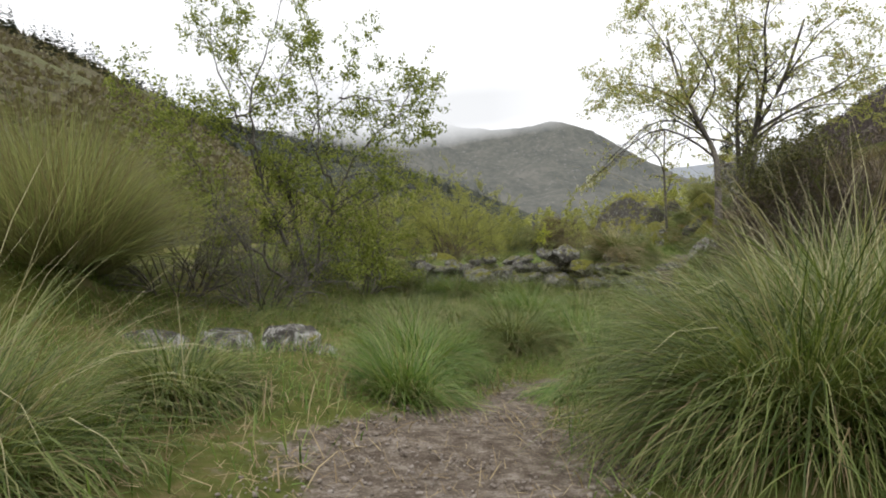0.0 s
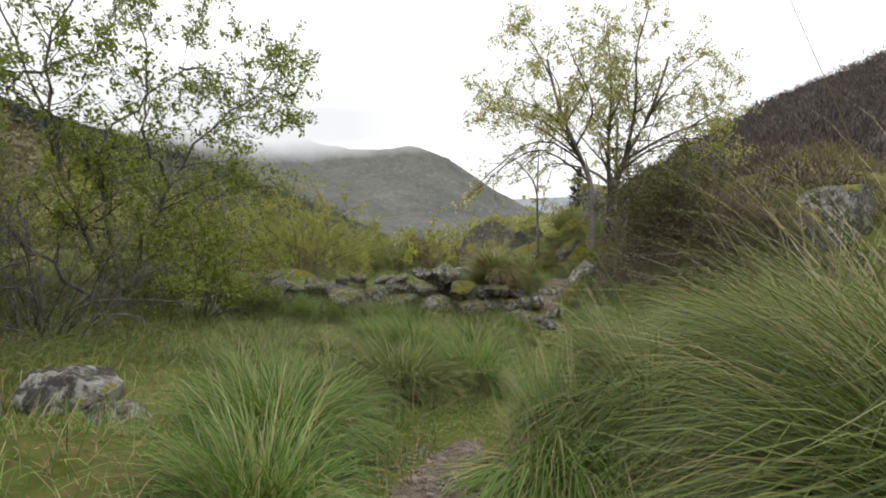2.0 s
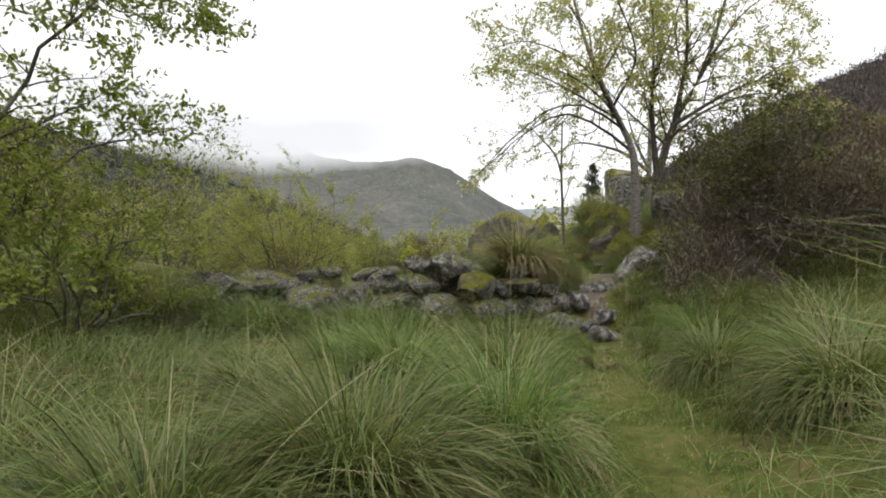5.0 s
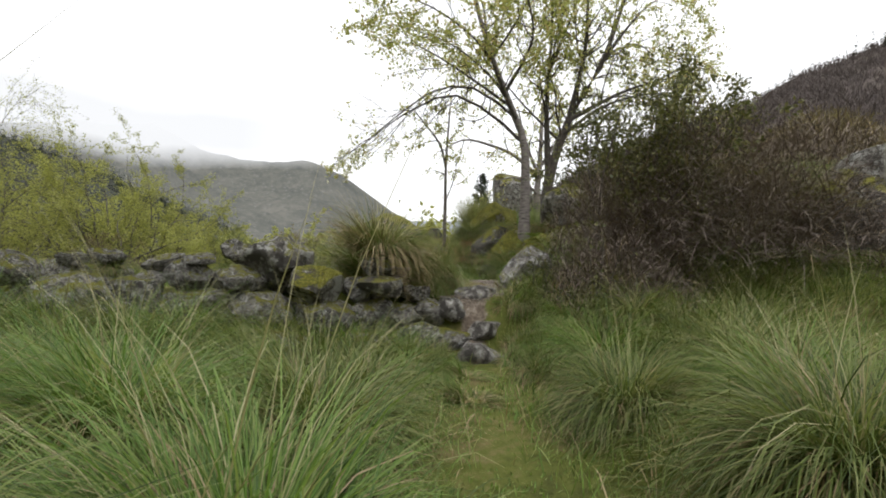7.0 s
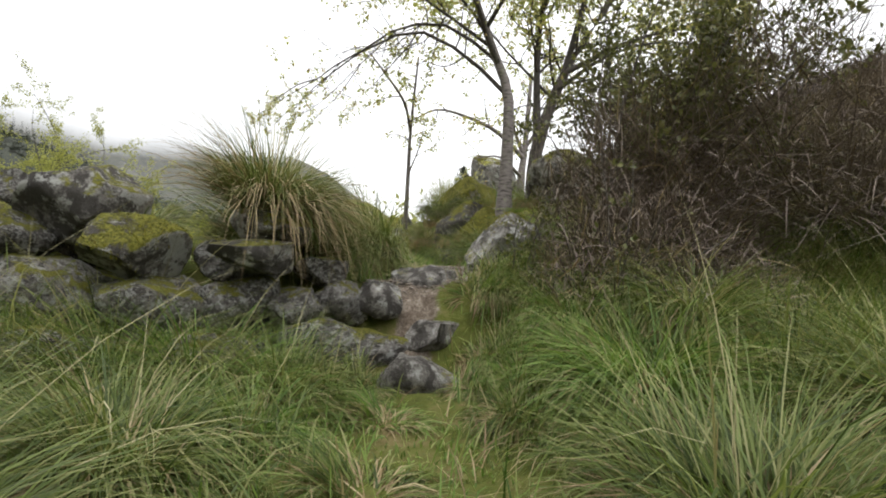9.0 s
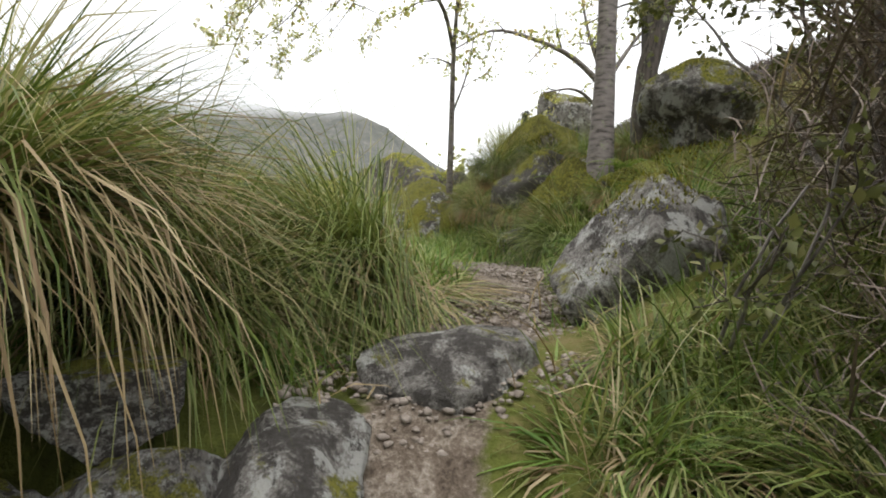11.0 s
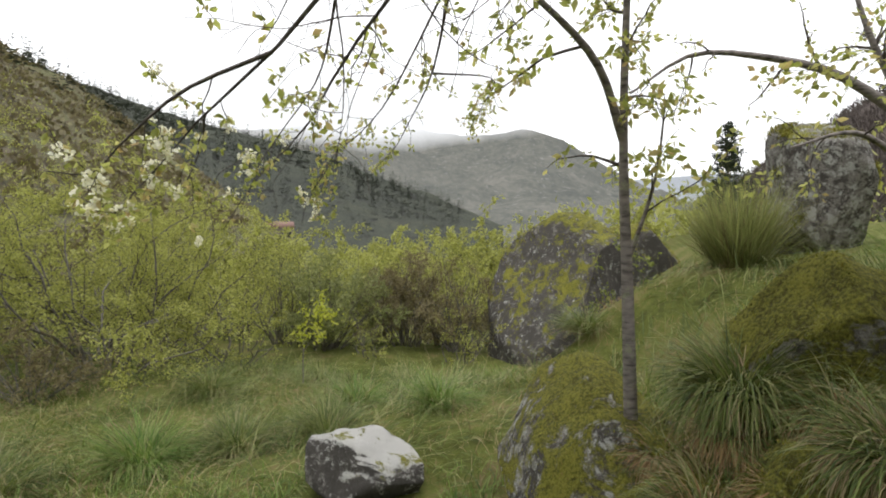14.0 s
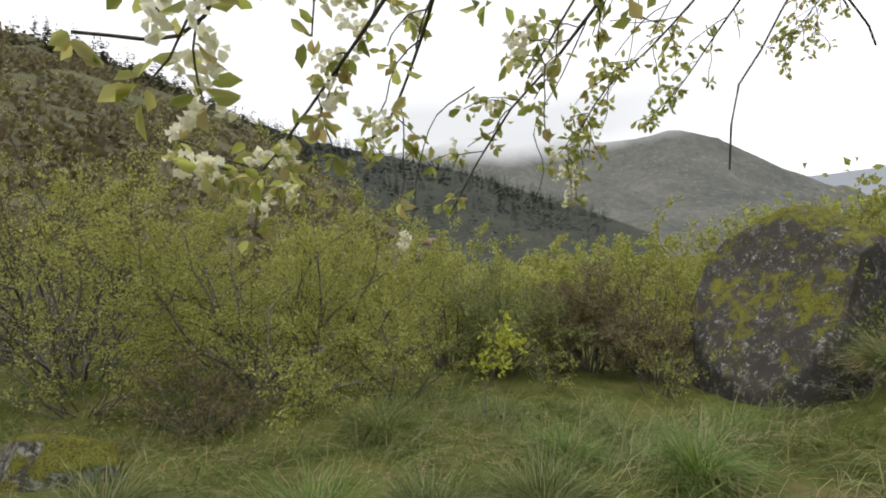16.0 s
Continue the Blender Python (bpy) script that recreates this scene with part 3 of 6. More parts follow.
# size, green blades, dry blades
TUSSOCKS = [
    (-0.3, 4.45, 0.95, 1900, 420, 20, (0.45, 0.15)), (1.8, 2.75, 1.65, 3900, 1100, 60, (-0.3, 0.1)), (2.7, 3.6, 2.15, 3600, 700, 70, (-0.2, 0.0)), (1.4, 5.1, 1.3, 3000, 900, 30, (-0.5, -0.35)),
    (2.25, 5.3, 1.55, 3200, 1000, 40, (-0.8, -0.3)), (3.4, 5.0, 1.75, 2300, 600, 50, (-0.2, 0)), (-0.3, 5.95, 1.2, 2900, 500, 20, (0.25, 0)), (-2.15, 2.35, 1.5, 1100, 250, 60, (0.75, 0.0)), (-1.75, 3.6, 0.85, 1200, 250, 10, (0.3, 0.0)),
    (2.15, 9.0, 1.4, 2600, 900, 40, (0.1, 0.0)), (1.0, 8.2, 1.3, 2000, 400, 15, (0.2, 0)), (0.2, 7.6, 1.1, 1500, 300, 15, (0.2, 0)), (1.7, 10.6, 1.25, 1600, 350, 15, (0.2, 0)),
    (2.8, 10.7, 1.15, 1700, 250, 20, (0.3, -0.1)), (4.75, 8.6, 1.15, 1900, 350, 40, (-0.35, 0)), (5.6, 9.4, 0.95, 1200, 300, 50, (-0.3, 0)), (4.9, 10.2, 0.95, 1600, 300, 25, (-0.4, 0)), (6.3, 10.3, 1.0, 1300, 250, 30, (-0.3, 0)),
    (5.6, 11.2, 0.85, 1300, 300, 20, (-0.5, -0.2)), (4.3, 7.2, 0.95, 1300, 400, 30, (-0.4, 0)), (3.3, 6.5, 0.85, 1000, 350, 25, (-0.3, -0.2)), (5.6, 7.6, 0.9, 800, 250, 40, (-0.2, 0)), (3.4, 11.6, 0.8, 1100, 200, 20, (0.4, -0.2)),
    (2.5, 12.3, 0.75, 1000, 250, 15, (0.2, -0.3)), (1.2, 11.8, 0.9, 1000, 300, 15, (0.2, -0.2)), (0.3, 10.3, 0.75, 700, 300, 15, (0.2, 0)), (-0.8, 8.8, 0.8, 700, 350, 15, (0.2, 0)), (5.9, 12.1, 0.6, 700, 250, 15, (-0.6, -0.2)), (5.6, 12.5, 0.42, 450, 250, 8, (-0.5, -0.2)), (5.85, 12.95, 0.42, 450, 250, 8, (-0.4, -0.3)), (5.5, 12.05, 0.42, 450, 200, 8, (-0.5, -0.2)), (6.1, 12.6, 0.5, 500, 250, 8, (-0.4, -0.3)), (6.05, 13.3, 0.4, 350, 250, 8, (-0.3, -0.4)), (5.65, 11.7, 0.55, 700, 250, 15, (-0.6, -0.3)), (6.2, 11.4, 0.7, 800, 250, 20, (-0.5, -0.2)), (4.25, 12.5, 0.5, 700, 150, 10, (0.5, -0.3)), (3.9, 11.9, 0.55, 700, 150, 10, (0.5, -0.3)), (3.2, 12.5, 0.5, 600, 150, 10, (0.3, -0.4)), (5.3, 10.9, 0.6, 700, 200, 15, (-0.6, -0.2)), (4.0, 13.0, 0.4, 500, 150, 8, (0.4, -0.4)), (5.58, 14.9, 1.5, 4800, 2000, 15, (0.0, -0.2)), (4.6, 14.6, 1.55, 3000, 1200, 40, (0.2, -0.1)), (7.0, 14.55, 0.6, 700, 300, 15, (-0.5, -0.3)), (7.1, 13.3, 0.7, 700, 400, 15, (-0.3, 0.2)),
    (7.55, 15.8, 0.9, 1700, 150, 15, (-0.5, -0.3)), (7.9, 15.0, 0.85, 1200, 200, 20, (-0.5, -0.2)), (7.35, 16.6, 0.7, 1000, 100, 5, (-0.3, -0.2)), (3.8, 16.6, 0.7, 700, 250, 15, (0.2, 0)), (4.3, 19.2, 0.6, 700, 200, 15, (0.2, 0)),
    (4.2, 22.0, 0.7, 700, 200, 10, (0.2, 0)), (2.2, 20.8, 0.75, 700, 200, 10, (0.2, 0)), (5.4, 23.8, 0.7, 600, 200, 10, (0.2, 0)), (7.3, 24.5, 0.7, 600, 200, 10, (0.2, 0)), (9.0, 24.0, 0.75, 600, 200, 10, (0, 0)), (3.3, 21.6, 0.8, 800, 250, 15, (0.4, -0.2)), (5.2, 22.3, 0.75, 800, 200, 10, (0.4, -0.2)), (1.2, 21.6, 0.8, 700, 250, 15, (0.4, 0)), (6.6, 22.6, 0.7, 600, 200, 10, (0.3, 0)), (3.0, 24.4, 0.8, 700, 200, 10, (0.3, 0)), (6.2, 26.0, 0.7, 600, 200, 10, (0.3, 0)), (8.0, 26.5, 0.7, 600, 200, 10, (0.2, 0)), (-0.5, 21.0, 0.8, 600, 250, 15, (0.4, 0)), (4.4, 26.6, 0.7, 500, 200, 10, (0.3, 0)),
]
TUSSOCKS += [(9.8, 18.9, 0.8, 1100, 150, 10, (0.6, -0.3)), (10.3, 19.6, 0.9, 1100, 150, 10, (0.6, -0.3)), (10.9, 20.4, 0.9, 1000, 150, 10, (0.5, -0.3)), (10.2, 20.7, 0.8, 900, 150, 10, (0.5, -0.3)),
             (11.4, 19.6, 0.9, 900, 150, 10, (0.5, -0.3)), (9.6, 20.1, 0.8, 900, 150, 10, (0.4, -0.4)), (11.9, 21.0, 0.9, 800, 150, 10, (0.5, -0.3)), (10.6, 18.5, 0.9, 1000, 150, 10, (0.5, -0.4))]
TUSSOCKS += [(4.2, 11.2, 0.5, 600, 250, 6, (0.3, 0.1)), (4.62, 12.0, 0.45, 500, 250, 6, (0.3, 0.0)), (5.2, 11.7, 0.5, 600, 250, 6, (-0.3, 0.0)), (4.45, 12.55, 0.5, 600, 250, 6, (0.2, -0.3)), (5.55, 12.6, 0.45, 400, 350, 6, (-0.5, -0.2)), (5.35, 12.3, 0.5, 500, 250, 6, (-0.6, -0.2)), (4.72, 12.75, 0.5, 500, 250, 6, (0.5, -0.3)), (5.75, 13.05, 0.5, 400, 300, 6, (-0.7, -0.2))]
TUSSOCKS += [(x, float(np.interp(x, WALL_X, WALL_Y)) - 0.85, 1.65 * s, 1500, 550, 8, (0.15, -0.25)) for x, s in ((-1.2, 0.75), (-0.4, 0.7), (0.25, 0.75), (0.85, 0.7), (1.55, 0.78), (2.1, 0.7), (2.75, 0.75), (3.3, 0.72), (3.75, 0.62), (4.15, 0.5))]
for i, (x, y, size, g, d, st, wnd) in enumerate(TUSSOCKS):
    if y > 20.5 and x < 9.3:
        size, g = 1.25 * size, int(1.4 * g)
    elif y > 18.4 and x > 9.5:
        size, g = 1.35 * size, int(1.4 * g)
    tussock(on_ground(x, y), size, g, int(1.35 * d) if 4.8 < y < 13 else d, st, seed=100 + i, wind=wnd, fresh=i % 3 == 0)


def meadow():
    """Short and long grass between the tussocks, one sheet of blades for each kind."""
    r = np.random.default_rng(5)
    for name, n, length, width, keep, mat, lab, box, dr in (
            ("meadow_grass", 58000, (0.10, 0.34), (0.006, 0.012), 1, FRESH_BLADE, "short fresh green meadow grass", (-5, 12, 2, 21), (30, 110)),
            ("long_meadow_grass", 44000, (0.35, 0.85), (0.005, 0.011), 2, GREEN_BLADE, "long windblown meadow grass", (-3.5, 9.5, 5.2, 13.4), (80, 160)),
            ("lush_grass", 20000, (0.12, 0.3), (0.008, 0.015), 5, FRESH_BLADE, "lush bright green grass on the terrace", (4.2, 8.4, 13.7, 20.5), (50, 130)),
            ("terrace_grass", 15000, (0.25, 0.6), (0.006, 0.012), 2, FRESH_BLADE, "long grass of the upper field", (-5, 11, 15.5, 20.5), (60, 140)),
            ("field_grass", 34000, (0.3, 0.85), (0.007, 0.015), 2, GREEN_BLADE, "long dark green grass of the upper field", (-5, 12, 20.5, 28), (70, 150)),
            ("dry_thatch", 24000, (0.15, 0.45), (0.005, 0.01), 3, STRAW_BLADE, "dry straw lying among the grass", (-4, 11, 2.3, 27), (80, 140)),
            ("path_grass", 22000, (0.03, 0.07), (0.006, 0.012), 6, FRESH_BLADE, "low turf grown over the path", (0.8, 5.8, 6.2, 12.7), (40, 110)),
            ("bank_grass", 12000, (0.2, 0.5), (0.006, 0.011), 1, GREEN_BLADE, "tangled grass below the heather", (5.7, 9.4, 10.6, 13.3), (60, 150)),
            ("path_litter", 2600, (0.06, 0.25), (0.003, 0.007), 4, STRAW_BLADE, "dry straw litter on the path", (-2.2, 1.6, 1.2, 6), (88, 96))):
        x, y = r.uniform(box[0], box[1], n), r.uniform(box[2], box[3], n)
        d = path_distance(x, y)
        lim = np.interp(y, [-2, 3.2, 4.2, 5.5, 7, 9, 12.8, 13.4, 15.2, 16.5, 17.5, 20], [1.0, 0.95, 0.45, 0.32, 0.1, 0.05, 0.2, 0.38, 0.38, 0.1, 0.35, 0.35])
        if keep == 2:
            lim = np.where(y < 8, 0.75, np.maximum(lim, 0.5))
            ok2 = ~((x < -0.6) & (y < 8.2))
        else:
            ok2 = True
        if keep == 3:
            lim = lim * 0.6
        if keep in (1, 3):
            lim = np.where((y > 6) & (y < 10), np.maximum(lim, 0.34 if keep == 1 else 0.5), lim)
        if keep == 5:
            lim = np.interp(y, [13.7, 15.4, 16.2, 17.3, 18.7, 20], [0.45, 0.45, 0.1, 0.25, 0.3, 0.0])
        ok = ((d > lim * r.uniform(0.5, 1.4, n)) | (keep in (4, 6))) & ok2
        if keep == 6:
            ok &= d < 0.75
        ok &= np.abs(y - np.interp(x, WALL_X, WALL_Y)) > np.where(x < 5, 0.35, 0.0)
        ok &= (np.hypot(x - 5.8, y - 20.25) > 0.72) & (np.hypot(x - 7.6, (y - 19.6) * 0.75) > 0.8) & (np.hypot((x + 0.4) * 0.6, y - 22.5) > 0.55)
        if name in ("terrace_grass", "field_grass"):
            ok &= (x < 7.2) | (y > 20.5)
        lie = np.array([noise.noise(Vector((a * 0.55, b * 0.55, 11))) * 4.0 + noise.noise(Vector((a * 1.6, b * 1.6, 13))) * 1.5 for a, b in zip(x, y)])
        if keep == 2:
            ok &= np.array([noise.noise(Vector((a * 0.8, b * 0.8, 17))) for a, b in zip(x, y)]) > r.uniform(-0.5, 0.15, n)
        x, y, lie = x[ok], y[ok], lie[ok]
        way = (lie + r.normal(0, 0.7, len(x)), r.uniform(0.25, 1, len(x))) if keep == 2 else None
        ln = (88, 92) if keep == 4 else (10, 70)
        V, F = blades(len(x), 0, length, ln, dr, width, r, (0.55, -0.15), 3 if keep in (1, 3, 5, 6) or name == "field_grass" else 4, base=(x, y, land(x, y) + (0.025 if keep == 4 else -0.01)), flat=keep == 4, aim=way)
        solid(name, fast_mesh(name, V, F, mat), lab, "grass", kind="stuff")


meadow()


# ---- boulders and the field wall ----
def boulder_mesh(size, seed, mat, cuts=16, detail=4, rough=0.07, cut_depth=(0.6, 0.9), flat_top=None, boxy=0.85, planes=()):
    """A weathered block: a round stone cut by some planes, then worn and pitted."""
    r = np.random.default_rng(seed)
    bm = bmesh.new()
    bmesh.ops.create_icosphere(bm, subdivisions=detail, radius=1.0)
    bm.verts.ensure_lookup_table()
    V = np.array([v.co[:] for v in bm.verts])
    V = np.sign(V) * np.abs(V) ** boxy
    V /= np.max(np.linalg.norm(V, axis=1)) * (0.55 + 0.45 * boxy)
    for k in range(cuts):
        nrm = r.normal(0, 1, 3)
        nrm /= np.linalg.norm(nrm)
        lim = r.uniform(*cut_depth)
        over = np.maximum(V @ nrm - lim, 0)
        V = V - 0.985 * over[:, None] * nrm
    for nx, ny, nz, lim in planes:
        nrm = np.array((nx, ny, nz)) / math.sqrt(nx * nx + ny * ny + nz * nz)
        V = V - 0.96 * np.maximum(V @ nrm - lim, 0)[:, None] * nrm
    if flat_top:
        V[:, 2] = np.where(V[:, 2] > flat_top, flat_top + (V[:, 2] - flat_top) * 0.12, V[:, 2])
    V *= np.array(size)
    s0 = float(np.mean(size))
    off = Vector((seed * 3.1, seed * 1.7, 0))
    out = V / (np.linalg.norm(V, axis=1, keepdims=True) + 1e-9)
    dn = np.array([noise.fractal(Vector(v) / s0 * 1.2 + off, 1.0, 2.0, 4) * rough * s0 + noise.fractal(Vector(v) * 5 + off, 0.8, 2.2, 4) * 0.014 for v in V])
    V = V + out * dn[:, None]
    for v, c in zip(bm.verts, V):
        v.co = c
    for f in bm.faces:
        f.smooth = True
    me = bpy.data.meshes.new("boulder")
    bm.to_mesh(me)
    bm.free()
    me.materials.append(mat)
    return me


def boulder(x, y, z, size, seed, mat, label, turn=0.0, name="boulder", group="", tufts=None, **kw):
    me = boulder_mesh(size, seed, mat, **kw)
    ob = solid(name, me, label, "rock", (x, y, z), turn, group)
    if mat in (MOSSY, DARK_MOSSY, ROCK_MOSS, THICK_MOSS):
        r = np.random.default_rng(seed + 900)
        V = np.array([v.co[:] for v in me.vertices])
        N = np.array([v.normal[:] for v in me.vertices])
        patch = np.array([noise.noise(Vector(v) * 2.3 + Vector((seed, 0, 0))) for v in V])
        pick = np.flatnonzero(N[:, 2] * (0.35 if mat is THICK_MOSS else 0.7) + patch > {MOSSY: 0.2, DARK_MOSSY: 0.36, THICK_MOSS: -0.05, ROCK_MOSS: 0.5}[mat])
        if len(pick):
            far = y > 23
            n = int(1.7 * (tufts or min(2600, 1500 * size[0] * size[1] / 0.3)))
            i = r.choice(pick, n)
            s = max(size) * 0.04
            P = V[i] + r.normal(0, s, (n, 3)) * (1 - np.abs(N[i]))
            k = 2.2 if far else 1.0
            W, F = blades(n, 0, (0.015 * k, 0.04 * k), (5, 80), (20, 110), (0.006 * k, 0.012 * k), r, (0, 0), 2, base=(P[:, 0], P[:, 1], P[:, 2] - 0.012))
            tagged(part("moss", fast_mesh("moss", W, F, MOSS_TIP), ob, "cushions of yellow-green moss"), kind="stuff")
    return ob


boulder(10.75, 30.0, 0.5, (2.45, 2.1, 2.95), 3, DARK_MOSSY, "huge lichen-grey boulder with moss on its shoulder", 16, detail=6, rough=0.08, boxy=0.66, cuts=9, cut_depth=(0.72, 0.95), planes=((-0.8, -0.2, 0.56, 0.7), (-0.15, -0.3, 0.95, 0.85), (0.3, -0.9, 0.1, 0.75)))
boulder(11.9, 31.0, 1.4, (2.3, 1.9, 2.2), 4, DARK_MOSSY, "big mossy boulder leaning behind another", -10, detail=5)
boulder(12.85, 24.3, 2.9, (0.85, 0.9, 1.6), 5, ROCK_MOSS, "tall grey boulder with green moss on its side", 15, detail=5)
boulder(8.95, 18.8, 1.72, (0.64, 0.66, 0.74), 6, THICK_MOSS, "rounded boulder capped with moss among grass", 0, detail=5)
boulder(7.68, 19.65, 0.48, (0.95, 1.3, 1.02), 7, MOSSY, "low mossy boulder with pale lichen patches", 4, detail=5)
boulder(9.22, 16.25, 1.92, (0.62, 0.52, 0.52), 8, MOSSY, "overhanging granite boulder thick with moss", 10, detail=5, cuts=7, boxy=0.95, rough=0.13, tufts=6000)
boulder(9.4, 15.95, 0.95, (0.75, 0.55, 0.36), 22, ROCK_MOSS, "dark granite base of the bank", 40)
boulder(8.5, 17.2, 0.95, (0.6, 0.8, 0.62), 10, MOSSY, "mossy ledge rock at the foot of the trees", 0)
boulder(8.0, 16.6, 0.95, (0.46, 0.5, 0.56), 11, THICK_MOSS, "small mossy rock in the bank", 30)
boulder(8.2, 18.1, 0.85, (0.5, 0.6, 0.6), 12, THICK_MOSS, "mossy bank rock under hanging dry grass", 70)
boulder(8.02, 17.2, 0.92, (0.52, 0.58, 0.62), 23, DARK_MOSSY, "moss-covered rock in the bank", 15, detail=5)
boulder(8.3, 15.9, 1.02, (0.45, 0.42, 0.42), 24, THICK_MOSS, "moss-covered rock below the cherry", 65, detail=5)
boulder(7.95, 18.55, 0.62, (0.5, 0.5, 0.5), 25, THICK_MOSS, "moss-covered rock in the bank", 35)
boulder(7.5, 16.4, 0.5, (0.34, 0.28, 0.22), 26, ROCK_MOSS, "small lichened stone at the bank's foot", 0)
boulder(7.95, 15.35, 0.9, (0.35, 0.3, 0.25), 27, THICK_MOSS, "small lichened stone at the bank's foot", 50)
boulder(6.68, 13.95, 0.4, (0.52, 0.48, 0.54), 13, ROCK_MOSS, "lichen-spotted boulder beside the gravel step", 10, detail=5)
boulder(5.84, 20.68, 0.18, (0.62, 0.45, 0.55), 14, BARE_ROCK, "white-topped granite block lying in the grass", 12, detail=5, cuts=16, cut_depth=(0.55, 0.78), flat_top=0.75, rough=0.12, boxy=0.5)
boulder(-0.3, 22.6, 0.08, (1.05, 0.62, 0.45), 15, MOSSY, "low boulder with a yellow moss cap", 10)
boulder(10.75, 11.9, 1.4, (0.72, 0.75, 1.05), 16, DARK_MOSSY, "tall grey-brown granite boulder with mossy top", 0, detail=5, boxy=0.55, cuts=10, planes=((-0.6, -0.3, 0.75, 0.62),))
boulder(11.5, 11.5, 1.5, (0.9, 0.9, 1.15), 17, WALL_ROCK, "grey granite boulder on the slope", 50, detail=5, boxy=0.6)
boulder(-1.95, 7.1, -0.3, (0.42, 0.36, 0.32), 18, ROCK, "grey lichen-covered rock beside the path", 20, detail=5)
boulder(-2.7, 6.6, -0.3, (0.5, 0.4, 0.32), 19, ROCK, "flat grey rock half sunk in the grass", 60)
boulder(-1.5, 6.5, -0.38, (0.3, 0.22, 0.18), 20, ROCK, "small lichened stone by the path", 0)
boulder(-3.3, 6.0, -0.2, (0.5, 0.5, 0.3), 21, ROCK, "flat grey rock half sunk in the grass", 0)
# the steps through the wall
for (x, y, z, s, sd, lab) in ((5.1, 12.72, -0.56, (0.32, 0.28, 0.24), 30, "flat worn granite step"), (5.38, 13.1, -0.3, (0.32, 0.28, 0.2), 31, "flat worn granite step"),
                              (5.6, 13.62, 0.12, (0.36, 0.26, 0.2), 32, "flat worn granite step"), (5.02, 13.35, -0.02, (0.24, 0.26, 0.17), 33, "rounded stone at the side of the steps")):
    boulder(x, y, z, s, sd, STEP_ROCK if "step" in lab[:24] else ROCK, lab, 15, "step_stone", "steps through the wall", flat_top=0.72, boxy=0.55, cuts=16, cut_depth=(0.58, 0.9), rough=0.12)

# the dry-stone wall: courses of boulders along a line
WALL_LINE = [(-3.2, 14.6), (-1.5, 15.2), (0.4, 14.7), (1.8, 14.3), (3.0, 13.9), (4.2, 13.35), (4.75, 13.35)]
field_wall = thing("wall_field", "tumbled dry-stone wall of lichened granite boulders", "wall", kind="structure")


def wall_point(s):
    d = 0.0
    for (ax, ay), (bx, by) in zip(WALL_LINE[:-1], WALL_LINE[1:]):
        k = math.hypot(bx - ax, by - ay)
        if s <= d + k:
            f = (s - d) / k
            return ax + (bx - ax) * f, ay + (by - ay) * f, math.degrees(math.atan2(by - ay, bx - ax))
        d += k
    return (*WALL_LINE[-1], 0.0)


wall_stones = [boulder_mesh((1, 0.85, 0.85), 200 + k, WALL_ROCK if k % 3 else ROCK_MOSS, cuts=12, detail=4, rough=0.2, cut_depth=(0.55, 0.9), boxy=0.62) for k in range(7)]
wr = np.random.default_rng(21)
# loosely heaped courses: large blocks below, then smaller ones, with slabs and gaps on top
for course, (z0, size, gaps) in enumerate(((-0.42, 0.48, 0.0), (-0.04, 0.4, 0.0), (0.2, 0.32, 0.15), (0.4, 0.22, 0.65))):
    s = 0.1
    while s < (6.5 if course else 8.6):
        w = size * wr.uniform(0.55, 1.35)
        x, y, a = wall_point(s + w)
        if wr.uniform() > gaps:
            flat = wr.uniform(0.38, 0.6) if wr.uniform() < 0.3 else wr.uniform(0.65, 0.95)
            st = part("stone", wall_stones[wr.integers(0, 7)], field_wall)
            st.matrix_basis = pose(x + wr.normal(0, 0.04), y + 0.05 * course + wr.normal(0, 0.09), z0 + wr.normal(0, 0.05), wr.uniform(-16, 16), wr.uniform(-14, 14), a + wr.choice([0, 180]) + wr.normal(0, 18)) @ Matrix.Diagonal((w, w * 0.9, w * flat, 1))
        s += wr.uniform(1.15, 1.4) * w
# the wall's end beside the steps
for k, (x, y, z, w, d, h, turn) in enumerate(((3.42, 13.2, -0.16, 0.36, 0.3, 0.27, 4), (3.95, 13.25, -0.1, 0.28, 0.26, 0.2, -8), (4.4, 13.3, -0.12, 0.27, 0.25, 0.22, 14), (4.72, 13.35, -0.08, 0.2, 0.22, 0.18, 30), (2.75, 13.6, -0.1, 0.36, 0.32, 0.26, -15), (2.6, 13.8, 0.22, 0.26, 0.25, 0.18, 20),
                                              (4.0, 13.6, 0.15, 0.3, 0.26, 0.2, 0), (4.6, 13.5, 0.17, 0.22, 0.22, 0.14, 10), (3.1, 12.95, -0.45, 0.3, 0.26, 0.2, -10), (3.75, 13.0, -0.42, 0.34, 0.26, 0.2, 12))):
    st = part("stone", wall_stones[(3 * k + 1) % 7], field_wall)
    st.matrix_basis = pose(x, y, z, 4 - 3 * (k % 3), 3 * (k % 4) - 5, turn + 180 * (k % 2)) @ Matrix.Diagonal((1.08 * w, 1.2 * d, 1.2 * h, 1))
boulder(3.02, 13.8, 0.5, (0.47, 0.4, 0.34), 40, WALL_ROCK, "dark rounded boulder on top of the wall", 0, detail=5)
boulder(3.3, 13.32, 0.2, (0.37, 0.3, 0.23), 43, MOSSY, "rounded wall stone with a cap of moss", 0, detail=5)
boulder(4.07, 13.2, 0.22, (0.37, 0.27, 0.13), 41, WALL_ROCK, "flat slab on top of the wall", 4, detail=5, boxy=0.5)
boulder(4.18, 13.45, 0.46, (0.28, 0.25, 0.15), 42, WALL_ROCK, "flat stone on top of the wall", 18, boxy=0.6)
